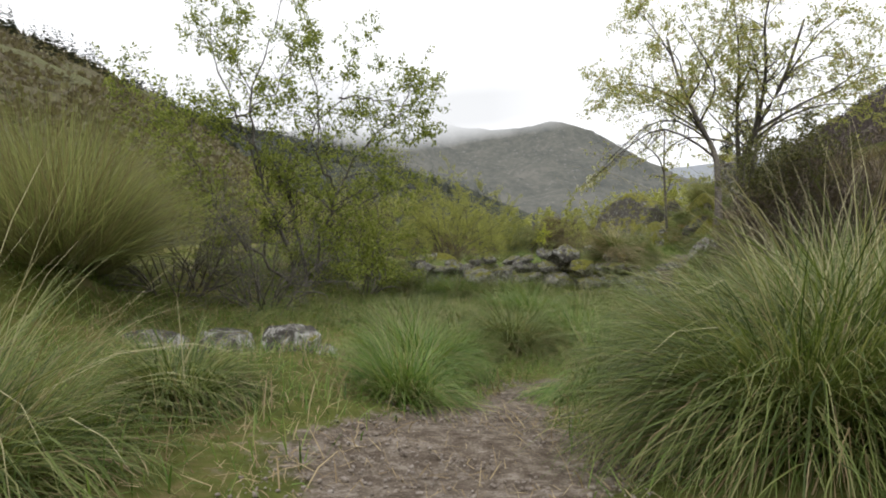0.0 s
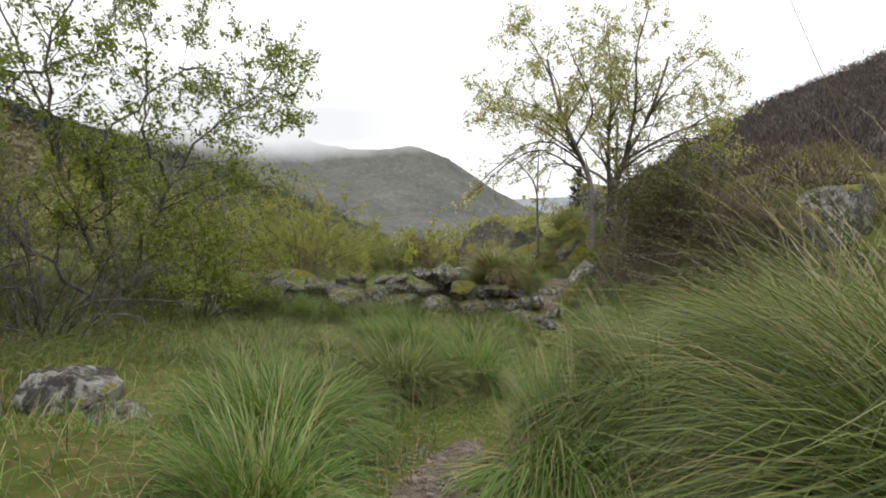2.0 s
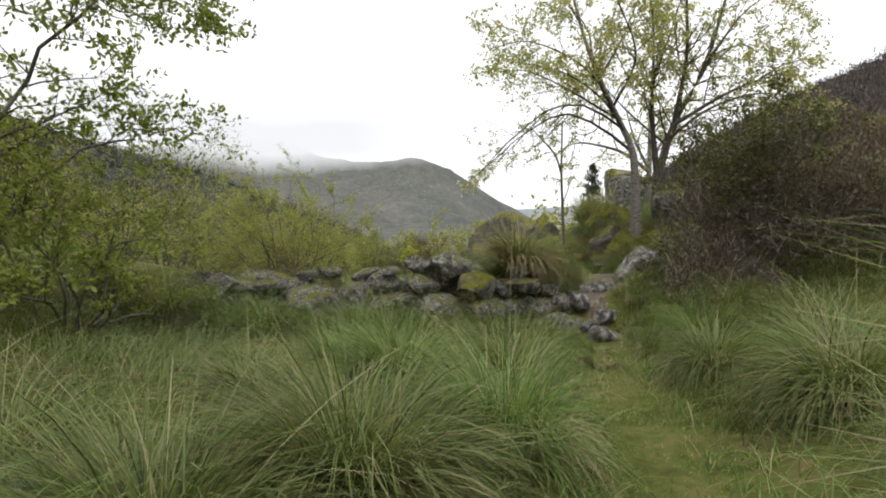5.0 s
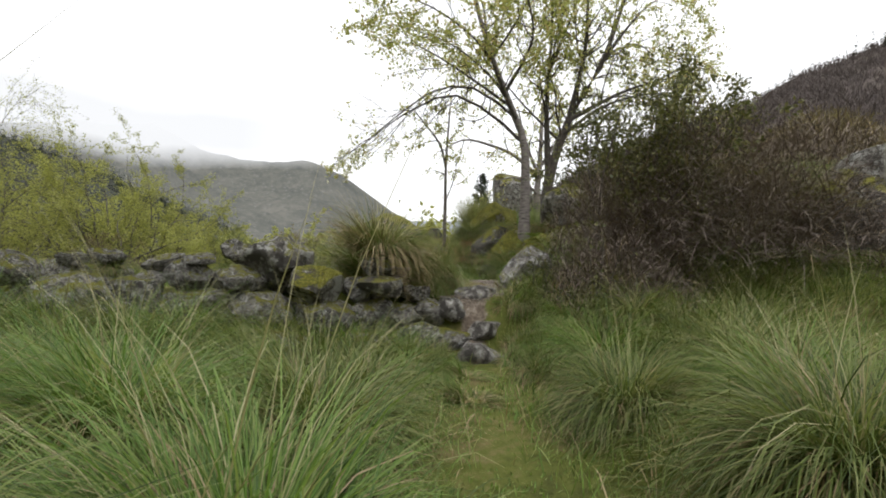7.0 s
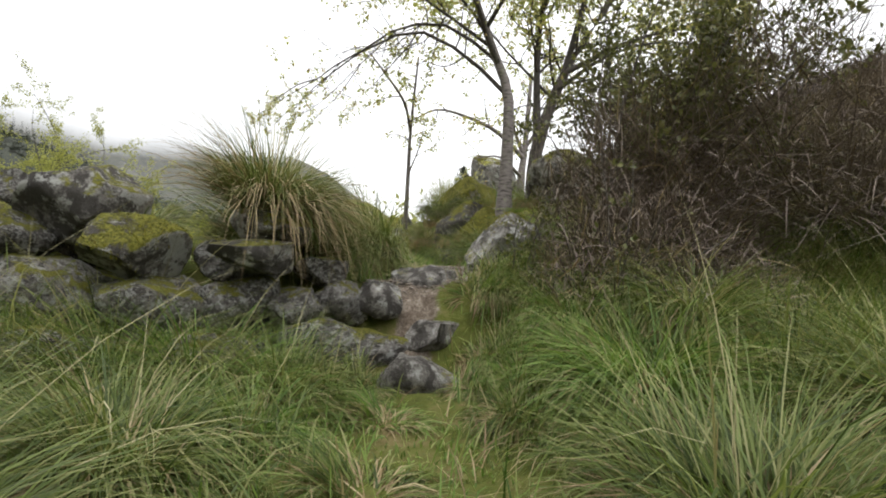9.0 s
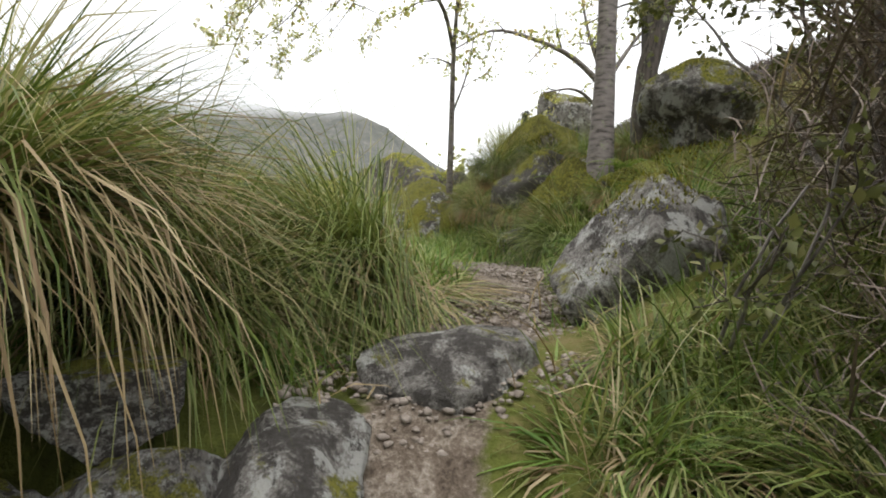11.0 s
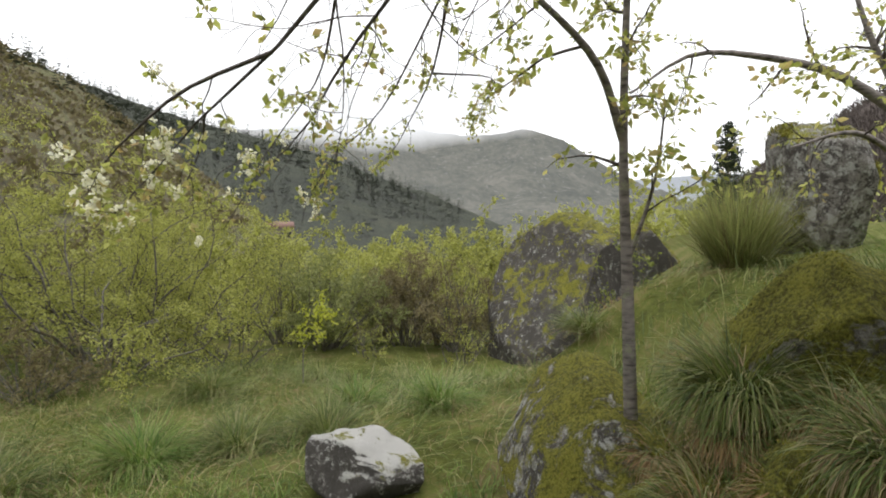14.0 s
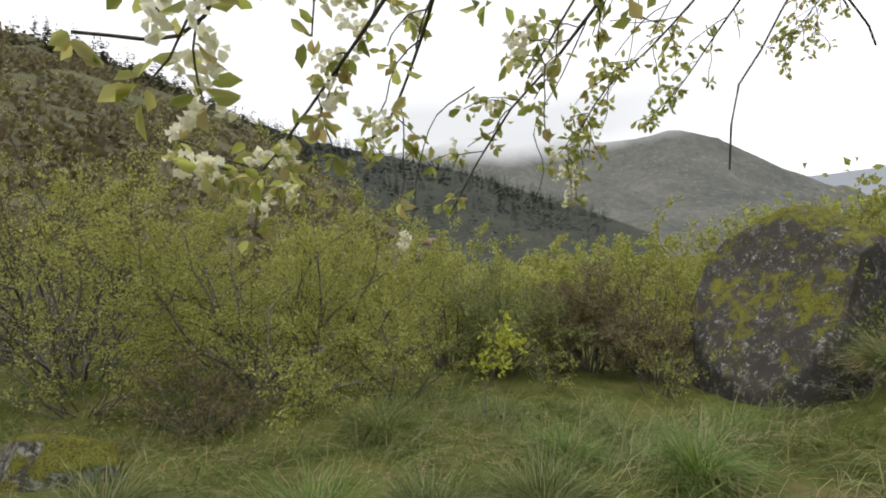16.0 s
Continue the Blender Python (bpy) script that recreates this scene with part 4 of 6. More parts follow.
tussock((4.2, 13.72, 0.58), 1.0, 1500, 800, 130, spread=0.24, length=(0.5, 1.0), seed=60, wind=(0.2, -0.25), droop=(45, 150), label="mostly dry grass tussock drooping over the wall", dry_len=(0.65, 1.3))


for k, (x, y, z, s, gr, dr, lab) in enumerate(((8.3, 17.6, 1.35, 0.6, 500, 500, "grass tuft hanging dry over the mossy bank"), (7.85, 18.3, 1.0, 0.55, 250, 600, "straw-coloured grass hanging over the bank"), (8.25, 18.7, 1.35, 0.75, 1100, 250, "dark green grass tussock between the boulders"),
                                              (9.0, 17.9, 1.35, 0.75, 1200, 200, "dark green grass tussock between the boulders"), (8.1, 17.0, 1.2, 0.45, 150, 450, "straw-coloured grass hanging over the bank"), (9.7, 18.3, 1.5, 0.75, 900, 150, "dark green grass tussock on the bank"))):
    tussock((x, y, max(z, ground_z(x, y)) + 0.12 * (7.95 < x < 8.5)), s, gr, dr, 10, seed=300 + k, wind=(-0.55, -0.35), label=lab, droop=(70, 160))


for k, (s, dz, sz, gr, dr) in enumerate(((0.8, 0.35, 0.4, 250, 200), (2.2, 0.3, 0.45, 300, 250), (4.6, 0.3, 0.4, 300, 150), (6.9, 0.35, 0.45, 350, 200))):
    x, y, a = wall_point(s)
    tussock((x, y + (0.05 if dz > 0.2 else -0.28), dz), sz, gr, dr, 6, seed=500 + k, wind=(0.1, -0.5), label="small grass tuft growing between the wall's stones", spread=0.2)

for k, (x, y, z, s) in enumerate(((7.85, 18.9, 0.95, 0.5), (8.05, 17.9, 1.05, 0.5), (7.8, 17.35, 0.9, 0.45), (8.3, 16.9, 1.3, 0.45), (8.1, 18.5, 1.2, 0.5), (7.75, 16.7, 0.75, 0.4), (7.6, 17.0, 0.75, 0.55), (7.55, 17.7, 0.8, 0.6), (7.7, 18.1, 0.9, 0.6), (7.65, 16.3, 0.75, 0.55), (8.4, 17.5, 1.4, 0.6), (8.5, 18.2, 1.4, 0.6), (7.9, 15.8, 0.9, 0.5), (8.6, 16.4, 1.45, 0.45))):
    tussock((x, y, max(z, ground_z(x, y)) + 0.06), 0.85 * s, 80 if k < 6 else 350, 650 if k < 6 else 500, 6, seed=350 + k, wind=(-0.5, -0.4), label="rust-brown dead grass hanging down the bank", dead=RUST_BLADE)


def pebbles():
    """Loose gravel on the bare stretches of the path, and a carpet of moss on the bank."""
    r = np.random.default_rng(77)
    grey = plain_noise("gravel_stone", [(0.3, (0.11, 0.09, 0.07)), (0.5, (0.23, 0.195, 0.165)), (0.7, (0.42, 0.38, 0.34))], 12.0)
    bm = bmesh.new()
    bmesh.ops.create_icosphere(bm, subdivisions=1, radius=1.0)
    S = np.array([v.co[:] for v in bm.verts])
    T = np.array([[v.index for v in f.verts] for f in bm.faces])
    bm.free()
    for name, n, box, size, lim in (("gravel", 9000, (5.0, 7.6, 13.3, 16.2), (0.005, 0.019), 0.45), ("path_stones", 6500, (-1.4, 1.3, 1.4, 6.2), (0.003, 0.015), 0.9)):
        x, y = r.uniform(box[0], box[1], n), r.uniform(box[2], box[3], n)
        ok = path_distance(x, y) < lim
        x, y = x[ok], y[ok]
        n = len(x)
        sz = size[0] + (size[1] - size[0]) * r.uniform(0, 1, n) ** 2.5
        V = S[None] * (1 + r.normal(0, 0.16, (n, len(S), 1))) * sz[:, None, None] * np.array([1.2, 1.0, 0.7])
        a = r.uniform(0, 6.28, n)
        ca, sa = np.cos(a)[:, None], np.sin(a)[:, None]
        V = np.stack([V[..., 0] * ca - V[..., 1] * sa + x[:, None], V[..., 0] * sa + V[..., 1] * ca + y[:, None], V[..., 2] + (land(x, y) + 0.008)[:, None]], -1)
        F = (T[None] + (np.arange(n) * len(S))[:, None, None]).reshape(-1, 3)
        solid(name, fast_mesh(name, V, [F], grey), "loose grey gravel on the path", "gravel", kind="stuff")
    n = 9000
    x, y = r.uniform(7.3, 9.3, n), r.uniform(15.6, 20.2, n)
    keep = (land(x, y) > 0.62) & (np.array([noise.noise(Vector((a * 1.6, b * 1.6, 4))) for a, b in zip(x, y)]) > -0.15)
    x, y = x[keep], y[keep]
    V, F = blades(len(x), 0, (0.03, 0.07), (5, 80), (20, 110), (0.014, 0.026), r, (0, 0), 2, base=(x, y, land(x, y) + 0.01))
    solid("bank_moss", fast_mesh("bank_moss", V, F, MOSS_TIP), "yellow-green moss carpeting the bank", "moss", kind="stuff")


pebbles()


# ---- trees and bushes ----
def tubes(branches, sides=5):
    """One mesh of tapering tubes. branches: (points, radii)."""
    VV, QQ, o = [], [], 0
    for p, rad in branches:
        p, rad = np.asarray(p, float), np.asarray(rad, float)
        k = len(p)
        sd = sides if rad[0] > 0.02 else (4 if rad[0] > 0.008 else 3)
        tan = np.gradient(p, axis=0)
        tan /= np.linalg.norm(tan, axis=1, keepdims=True) + 1e-9
        ref = np.where(np.abs(tan[:, 2:3]) > 0.9, np.array([[1.0, 0, 0]]), np.array([[0, 0, 1.0]]))
        u = np.cross(tan, ref)
        u /= np.linalg.norm(u, axis=1, keepdims=True) + 1e-9
        v = np.cross(tan, u)
        a = np.arange(sd) * 2 * np.pi / sd
        ring = p[:, None] + rad[:, None, None] * (np.cos(a)[None, :, None] * u[:, None] + np.sin(a)[None, :, None] * v[:, None])
        VV.append(ring.reshape(-1, 3))
        i = (np.arange(k - 1)[:, None] * sd + np.arange(sd)[None, :])
        j = (np.arange(k - 1)[:, None] * sd + (np.arange(sd)[None, :] + 1) % sd)
        QQ.append(np.stack([i, j, j + sd, i + sd], -1).reshape(-1, 4) + o)
        o += k * sd
    return np.concatenate(VV), np.concatenate(QQ)


def limb(start, direction, length, rad0, rad1, r, bend=0.25, sag=0.0, k=7):
    """A crooked branch line."""
    p, d = [np.array(start, float)], np.array(direction, float)
    d /= np.linalg.norm(d)
    for s in range(k):
        d = d + r.normal(0, bend, 3) / math.sqrt(k) + np.array([0, 0, sag / k])
        d /= np.linalg.norm(d)
        p.append(p[-1] + d * length / k)
    return np.array(p), np.linspace(rad0, rad1, k + 1)


def smooth_line(pts, k=14):
    """A soft curve through the points (Catmull-Rom)."""
    p = np.array(pts, float)
    p = np.concatenate([[2 * p[0] - p[1]], p, [2 * p[-1] - p[-2]]])
    res = []
    n = len(p) - 3
    for q in np.linspace(0, n - 1e-6, k):
        i, f = int(q), q - int(q)
        a, b, c, d = p[i:i + 4]
        res.append(0.5 * (2 * b + (c - a) * f + (2 * a - 5 * b + 4 * c - d) * f * f + (3 * b - a - 3 * c + d) * f ** 3))
    return np.array(res)


def ramify(parents, r, count, length, angle, ratio, bend, sag, start=0.25, k=6, tip=0.25, lift=0.0):
    """Side branches off the given ones; count per metre of parent."""
    res = []
    for p, rad in parents:
        seg = np.linalg.norm(np.diff(p, axis=0), axis=1)
        total = seg.sum()
        for _ in range(max(1, int(r.poisson(count * total)))):
            f = r.uniform(start, 1.0) ** 0.8
            i = min(int(f * (len(p) - 1)), len(p) - 2)
            g = f * (len(p) - 1) - i
            q = p[i] * (1 - g) + p[i + 1] * g
            d = p[i + 1] - p[i]
            d = d / (np.linalg.norm(d) + 1e-9)
            side = np.cross(d, r.normal(0, 1, 3))
            side /= np.linalg.norm(side) + 1e-9
            an = math.radians(r.uniform(*angle))
            dd = d * math.cos(an) + side * math.sin(an) + np.array([0, 0, lift])
            rd = max(0.0025, (rad[i] * (1 - g) + rad[i + 1] * g) * ratio)
            ln = r.uniform(*length) * (1.15 - 0.5 * f)
            res.append(limb(q, dd, ln, rd, max(0.002, rd * tip), r, bend, sag, k))
    return res


def leaf_points(branches, r, per_metre, start=0.2):
    P, D = [], []
    for p, rad in branches:
        total = np.linalg.norm(np.diff(p, axis=0), axis=1).sum()
        n = r.poisson(per_metre * total)
        if not n:
            continue
        f = r.uniform(start, 1, n) * (len(p) - 1)
        i = np.minimum(f.astype(int), len(p) - 2)
        g = (f - i)[:, None]
        P.append(p[i] * (1 - g) + p[i + 1] * g)
        d = p[i + 1] - p[i]
        D.append(d / (np.linalg.norm(d, axis=1, keepdims=True) + 1e-9))
    return np.concatenate(P), np.concatenate(D)


def leaves(P, D, r, size, ratio=0.5, hang=0.3, spread=0.9, fold=0.25, gap=0.02):
    """Pointed leaves folded along the rib, four corners and two faces each."""
    n = len(P)
    d = D * 0.5 + r.normal(0, spread, (n, 3)) + np.array([0, 0, -hang])
    d /= np.linalg.norm(d, axis=1, keepdims=True) + 1e-9
    s = np.cross(d, r.normal(0, 1, (n, 3)))
    s /= np.linalg.norm(s, axis=1, keepdims=True) + 1e-9
    u = np.cross(d, s)
    L = r.uniform(size[0], size[1], n)[:, None]
    b = P + d * gap
    mid = b + d * L * 0.45
    V = np.stack([b, mid + s * L * ratio / 2 + u * L * fold * 0.4, b + d * L, mid - s * L * ratio / 2 + u * L * fold * 0.4], 1)
    o = (np.arange(n) * 4)[:, None]
    return V.reshape(-1, 3), [np.concatenate([o + np.array([0, 2, 1]), o + np.array([0, 3, 2])])]


def broad_leaves(P, r, size, ratio=0.5, hang=0.45, gap=0.012):
    """Egg-shaped leaves folded along the rib and bent back at the tip, six corners each."""
    n = len(P)
    d = r.normal(0, 0.75, (n, 3)) + np.array([0, 0, -hang])
    d /= np.linalg.norm(d, axis=1, keepdims=True) + 1e-9
    s = np.cross(d, r.normal(0, 1, (n, 3)))
    s /= np.linalg.norm(s, axis=1, keepdims=True) + 1e-9
    u = np.cross(d, s)
    L = r.uniform(size[0], size[1], n)[:, None]
    b = P + d * gap
    w = L * ratio / 2
    V = np.stack([b, b + d * L * 0.3 + s * w * 0.8 + u * w * 0.5, b + d * L * 0.68 + s * w + u * w * 0.4, b + d * L - u * w * 0.5,
                  b + d * L * 0.68 - s * w + u * w * 0.4, b + d * L * 0.3 - s * w * 0.8 + u * w * 0.5], 1)
    o = (np.arange(n) * 6)[:, None]
    return V.reshape(-1, 3), [np.concatenate([o + np.array([0, 3, 2, 1]), o + np.array([0, 5, 4, 3])])]


def pruned(branches, o, gap):
    return [b for b in branches if clear_of_walk(b[0], o, gap).all()]


def woody(t, stems, twigs, bark, names="stem", twig_bark=None):
    """Each stem a mesh of its own, the twigs one mass."""
    for b in stems:
        a, q = tubes([b], 8)
        part(names, fast_mesh(names, a, [q], bark, True), t)
    if twigs:
        a, q = tubes(twigs, 4)
        tagged(part("twig_mass", fast_mesh("twig_mass", a, [q], twig_bark or TWIG_BARK, True), t, "thin dark twigs"), kind="stuff")


def foliage(name, V, F, mat, t, label=""):
    return tagged(part(name, fast_mesh(name, V, F, mat), t, label), kind="stuff")


def cherry_tree():
    """The many-stemmed cherry on the bank; its long boughs hang over the end of the walk."""
    r = np.random.default_rng(31)
    o = np.array([8.3, 16.5, 1.2])
    t = thing("cherry_tree", "wild cherry tree with young leaves and some white blossom", "tree", place=tuple(o))

    def run(r0, r1, *pts):
        p = smooth_line(pts)
        return p - o, r1 + (r0 - r1) * (1 - np.linspace(0, 1, len(p))) ** (1.0 if r0 > 0.1 else 1.7)

    trunks = [run(0.115, 0.03, (8.2, 16.42, 0.6), (8.2, 16.43, 1.6), (8.2, 16.45, 2.6), (8.16, 16.5, 3.3), (7.95, 16.7, 4.0), (7.55, 16.85, 5.0), (7.25, 17.0, 6.0), (7.1, 17.2, 7.0)),
              run(0.165, 0.03, (9.0, 16.8, 0.7), (9.04, 16.82, 1.6), (9.08, 16.85, 2.6), (9.5, 16.75, 4.0), (10.2, 16.5, 5.4), (10.8, 16.4, 7.2))]
    for p, rad in trunks:
        rad[:4] *= np.array([1.7, 1.35, 1.12, 1.03])
    boughs = [run(0.085, 0.02, (9.08, 16.85, 2.6), (9.15, 17.1, 4.4), (9.3, 17.2, 6.4), (9.2, 17.3, 8.3)),
              run(0.07, 0.02, (9.5, 16.75, 4.0), (9.7, 16.5, 5.6), (9.6, 16.3, 7.2), (9.9, 16.2, 8.4)),
              run(0.038, 0.003, (8.18, 16.5, 3.2), (7.6, 17.0, 3.9), (6.95, 17.5, 4.3), (6.4, 17.9, 4.05), (5.9, 18.1, 3.7), (5.55, 18.2, 3.35), (5.2, 18.25, 3.05), (4.9, 18.4, 2.8), (4.65, 18.44, 2.55)),
              run(0.034, 0.003, (8.1, 16.6, 3.7), (7.5, 17.4, 4.5), (6.9, 18.2, 4.6), (6.3, 18.7, 4.1), (5.8, 19.05, 3.6), (5.5, 19.3, 3.2), (5.2, 19.2, 2.85), (5.0, 19.13, 2.5)),
              run(0.045, 0.008, (8.08, 16.6, 3.65), (7.5, 16.6, 4.4), (6.6, 16.9, 5.1), (5.4, 17.1, 5.3)),
              run(0.04, 0.008, (7.84, 16.76, 4.3), (7.9, 15.9, 5.2), (7.2, 15.5, 6.2), (6.6, 15.2, 6.9)),
              run(0.055, 0.015, (9.5, 16.7, 4.0), (10.4, 16.2, 4.6), (11.3, 16.0, 5.0), (12.3, 15.8, 5.3)),
              run(0.045, 0.012, (10.2, 16.5, 5.4), (11.0, 16.9, 6.0), (11.8, 17.0, 6.3), (12.4, 17.1, 6.2)),
              run(0.035, 0.008, (7.43, 16.92, 5.4), (7.4, 17.2, 6.4), (6.6, 17.3, 7.2)),
              run(0.045, 0.012, (9.2, 17.1, 5.2), (10.0, 17.5, 6.6), (10.5, 17.6, 7.8)),
              run(0.045, 0.012, (9.3, 16.8, 3.6), (9.9, 16.1, 4.2), (10.8, 15.6, 4.5), (11.8, 15.3, 4.4)),
              run(0.035, 0.01, (9.08, 16.85, 3.0), (9.6, 17.6, 3.6), (10.0, 18.6, 4.0), (10.0, 19.4, 4.0))]
    hanging = [run(0.012, 0.003, (5.55, 18.2, 3.35), (5.2, 18.0, 3.1), (4.95, 17.95, 2.85), (4.79, 18.0, 2.72), (4.62, 17.95, 2.72)),
               run(0.014, 0.003, (6.9, 18.2, 4.6), (6.5, 18.9, 4.1), (6.1, 19.6, 3.55), (5.83, 19.9, 3.3), (5.6, 19.9, 3.1), (5.42, 19.95, 2.8)),
               run(0.012, 0.003, (6.5, 18.9, 4.1), (6.4, 19.8, 3.75), (6.2, 20.3, 3.45), (6.08, 20.5, 3.28), (5.9, 20.55, 3.1)),
               run(0.010, 0.003, (6.4, 19.8, 3.75), (7.0, 20.6, 3.95), (6.95, 21.0, 3.8), (6.83, 21.19, 3.6)),
               run(0.009, 0.003, (5.9, 18.1, 3.7), (5.7, 18.7, 3.4), (5.45, 18.85, 3.1), (5.3, 18.8, 2.85)),
               run(0.008, 0.003, (5.2, 18.25, 3.05), (5.05, 18.6, 2.95), (4.9, 18.75, 2.75), (4.8, 18.8, 2.7)),
               run(0.0035, 0.0018, (5.5, 19.3, 3.2), (5.4, 19.3, 3.0), (5.3, 19.2, 2.8), (5.33, 19.18, 2.65), (5.28, 19.2, 2.5)),
               run(0.0035, 0.0018, (5.1, 19.15, 2.95), (4.95, 19.15, 2.85), (4.88, 19.15, 2.65), (4.86, 19.15, 2.5), (4.82, 19.15, 2.42))]
    boughs += [run(0.04, 0.01, (10.2, 16.5, 5.4), (11.0, 16.2, 6.6), (11.9, 16.1, 7.3)), run(0.035, 0.008, (7.98, 16.68, 3.9), (7.0, 16.3, 4.9), (5.6, 16.2, 5.4), (4.6, 16.3, 5.2)),
               run(0.035, 0.01, (11.3, 16.0, 5.0), (12.4, 16.3, 5.6), (13.2, 16.3, 5.8)), run(0.03, 0.008, (7.2, 17.1, 6.4), (6.7, 17.3, 7.4), (6.2, 17.3, 8.0)), run(0.035, 0.008, (7.95, 16.7, 4.0), (7.2, 17.6, 4.9), (6.5, 18.4, 5.6), (6.0, 19.0, 5.8)),
               run(0.03, 0.008, (7.55, 16.85, 5.0), (8.1, 16.7, 6.0), (8.5, 16.5, 7.2), (8.6, 16.4, 8.2)), run(0.03, 0.008, (9.3, 16.8, 3.5), (8.8, 17.6, 4.5), (8.6, 18.4, 5.4), (8.4, 18.9, 5.9))]
    inner = [(p[:9], rad[:9]) for p, rad in boughs[2:4]]
    b2 = ramify(boughs[:2] + inner + boughs[4:], r, 4.2, (0.6, 1.7), (30, 75), 0.5, 0.4, 0.05, 0.12, 6)
    b2 += ramify(trunks, r, 3.0, (0.8, 2.0), (35, 80), 0.3, 0.4, 0.05, 0.45, 6)
    b3 = ramify(b2, r, 7.0, (0.2, 0.65), (30, 80), 0.5, 0.45, -0.05, 0.1, 5)
    b2, b3 = pruned(b2, o, 0.9), pruned(b3, o, 0.9)
    ends_of = [(p[7:], rad[7:]) for p, rad in boughs[2:4]] + hanging[:6]
    h3 = ramify(ends_of, r, 9.0, (0.12, 0.36), (25, 75), 0.5, 0.4, -0.35, 0.1, 5)
    woody(t, trunks[:1], b2 + b3 + hanging + h3, CHERRY_BARK, "trunk")
    woody(t, trunks[1:], [], OLD_BARK, "trunk")
    for b in boughs:
        a, q = tubes([b], 7)
        part("bough", fast_mesh("bough", a, [q], LIMB_BARK, True), t)
    # leaf tufts on short spurs: at each twig's end and here and there along it
    P = np.array([b[0][-1] for b in b3] + [b[0][3] for b in b3] + [b[0][-1] for b in b2] + [b[0][1] for b in b3])
    world_x, world_y = P[:, 0] + o[0], P[:, 1] + o[1]
    sparse = (world_x < 6.9) & (world_y > 17.0) & (P[:, 2] + o[2] < 5.0)
    P = P[np.where(sparse, r.uniform(size=len(P)) < 0.2, r.uniform(size=len(P)) < 0.85)]
    P = P[clear_of_walk(P, o, 1.5, 4.3)]
    P = np.repeat(P, 5, axis=0) + r.normal(0, 0.025, (5 * len(P), 3))
    V, F = leaves(P, np.zeros(P.shape), r, (0.05, 0.095), 0.6, 0.25)
    foliage("crown", V, F, CHERRY_LEAF, t)
    ends = np.array([b[0][-1] for b in h3 + hanging[:6]] + [b[0][2] for b in h3])
    ends = ends[r.uniform(size=len(ends)) < 0.95]
    P = np.repeat(ends, 6, axis=0) + r.normal(0, 0.008, (6 * len(ends), 3))
    V, F = broad_leaves(P, r, (0.033, 0.058), 0.48)
    foliage("hanging_foliage", V, F, CHERRY_LEAF, t)
    ends = np.array([b[0][-1] for b in h3 + hanging] + [b[0][3] for b in h3])
    ends = ends[(r.uniform(size=len(ends)) < np.where(ends[:, 1] + o[1] < 18.75, 0.4, 0.12)) & (ends[:, 0] + o[0] < 5.75)]
    flowers = np.repeat(ends, 7, axis=0) + r.normal(0, 0.024, (7 * len(ends), 3))
    P = np.repeat(flowers, 5, axis=0) + r.normal(0, 0.002, (5 * len(flowers), 3))
    V, F = broad_leaves(P, r, (0.017, 0.023), 0.95, 0.15, 0.002)
    foliage("blossom", V, F, BLOSSOM, t, "white cherry blossom")


cherry_tree()


def stem_bush(name, label, place, height, radius, stems, leaf, leaf_size, seed, per=14, bark=None, sag=-0.05, lean=(8, 40), cat="bush", density=1.6, ratio=0.5, fine=1.2, gap=0.8, bend=0.3):
    """A bush of many stems from one root, with twigs and leaves right down to the ground."""
    r = np.random.default_rng(seed)
    t = thing(name, label, cat, {"green_bush": "young bushes of the upper field", "broom_bush": "broom bushes", "bare_thicket": "bare thickets", "bramble": "brambles", "evergreen_bush": "evergreen bushes on the bank"}.get(name, ""), place=place)
    wood = []
    for k in range(stems):
        a, q = r.uniform(0, 2 * np.pi), radius * 0.3 * math.sqrt(r.uniform())
        u = r.uniform()
        th = math.radians(lean[0] + (lean[1] - lean[0]) * u)
        ln = height * r.uniform(0.75, 1.05) * (1 - 0.3 * u)
        wood.append(limb((q * math.cos(a), q * math.sin(a), -0.05), (math.cos(a) * math.sin(th), math.sin(a) * math.sin(th), math.cos(th)), ln, 0.009 * height ** 0.8, 0.004, r, bend, 0.1, 8))
    wood = pruned(wood, place, gap)
    b2 = pruned(ramify(wood, r, density, (0.16 * height, 0.34 * height), (20, 65), 0.5, 0.4, sag, 0.1, 5), place, gap)
    b3 = pruned(ramify(b2, r, density * fine, (0.07 * height, 0.17 * height), (25, 70), 0.6, 0.4, sag, 0.1, 3), place, gap)
    woody(t, wood, b2 + b3, bark or GREY_BARK, twig_bark=GREY_BARK if per < 4 else TWIG_BARK)
    P, D = leaf_points(b2 + b3, r, per / 3, 0.1)
    P, D = np.repeat(P, 3, axis=0), np.repeat(D, 3, axis=0)
    P = P + r.normal(0, 0.008 * height, P.shape)
    ok = clear_of_walk(P, place, gap)
    V, F = leaves(P[ok], D[ok], r, leaf_size, ratio, 0.1)
    foliage("foliage", V, F, leaf, t)
    return t


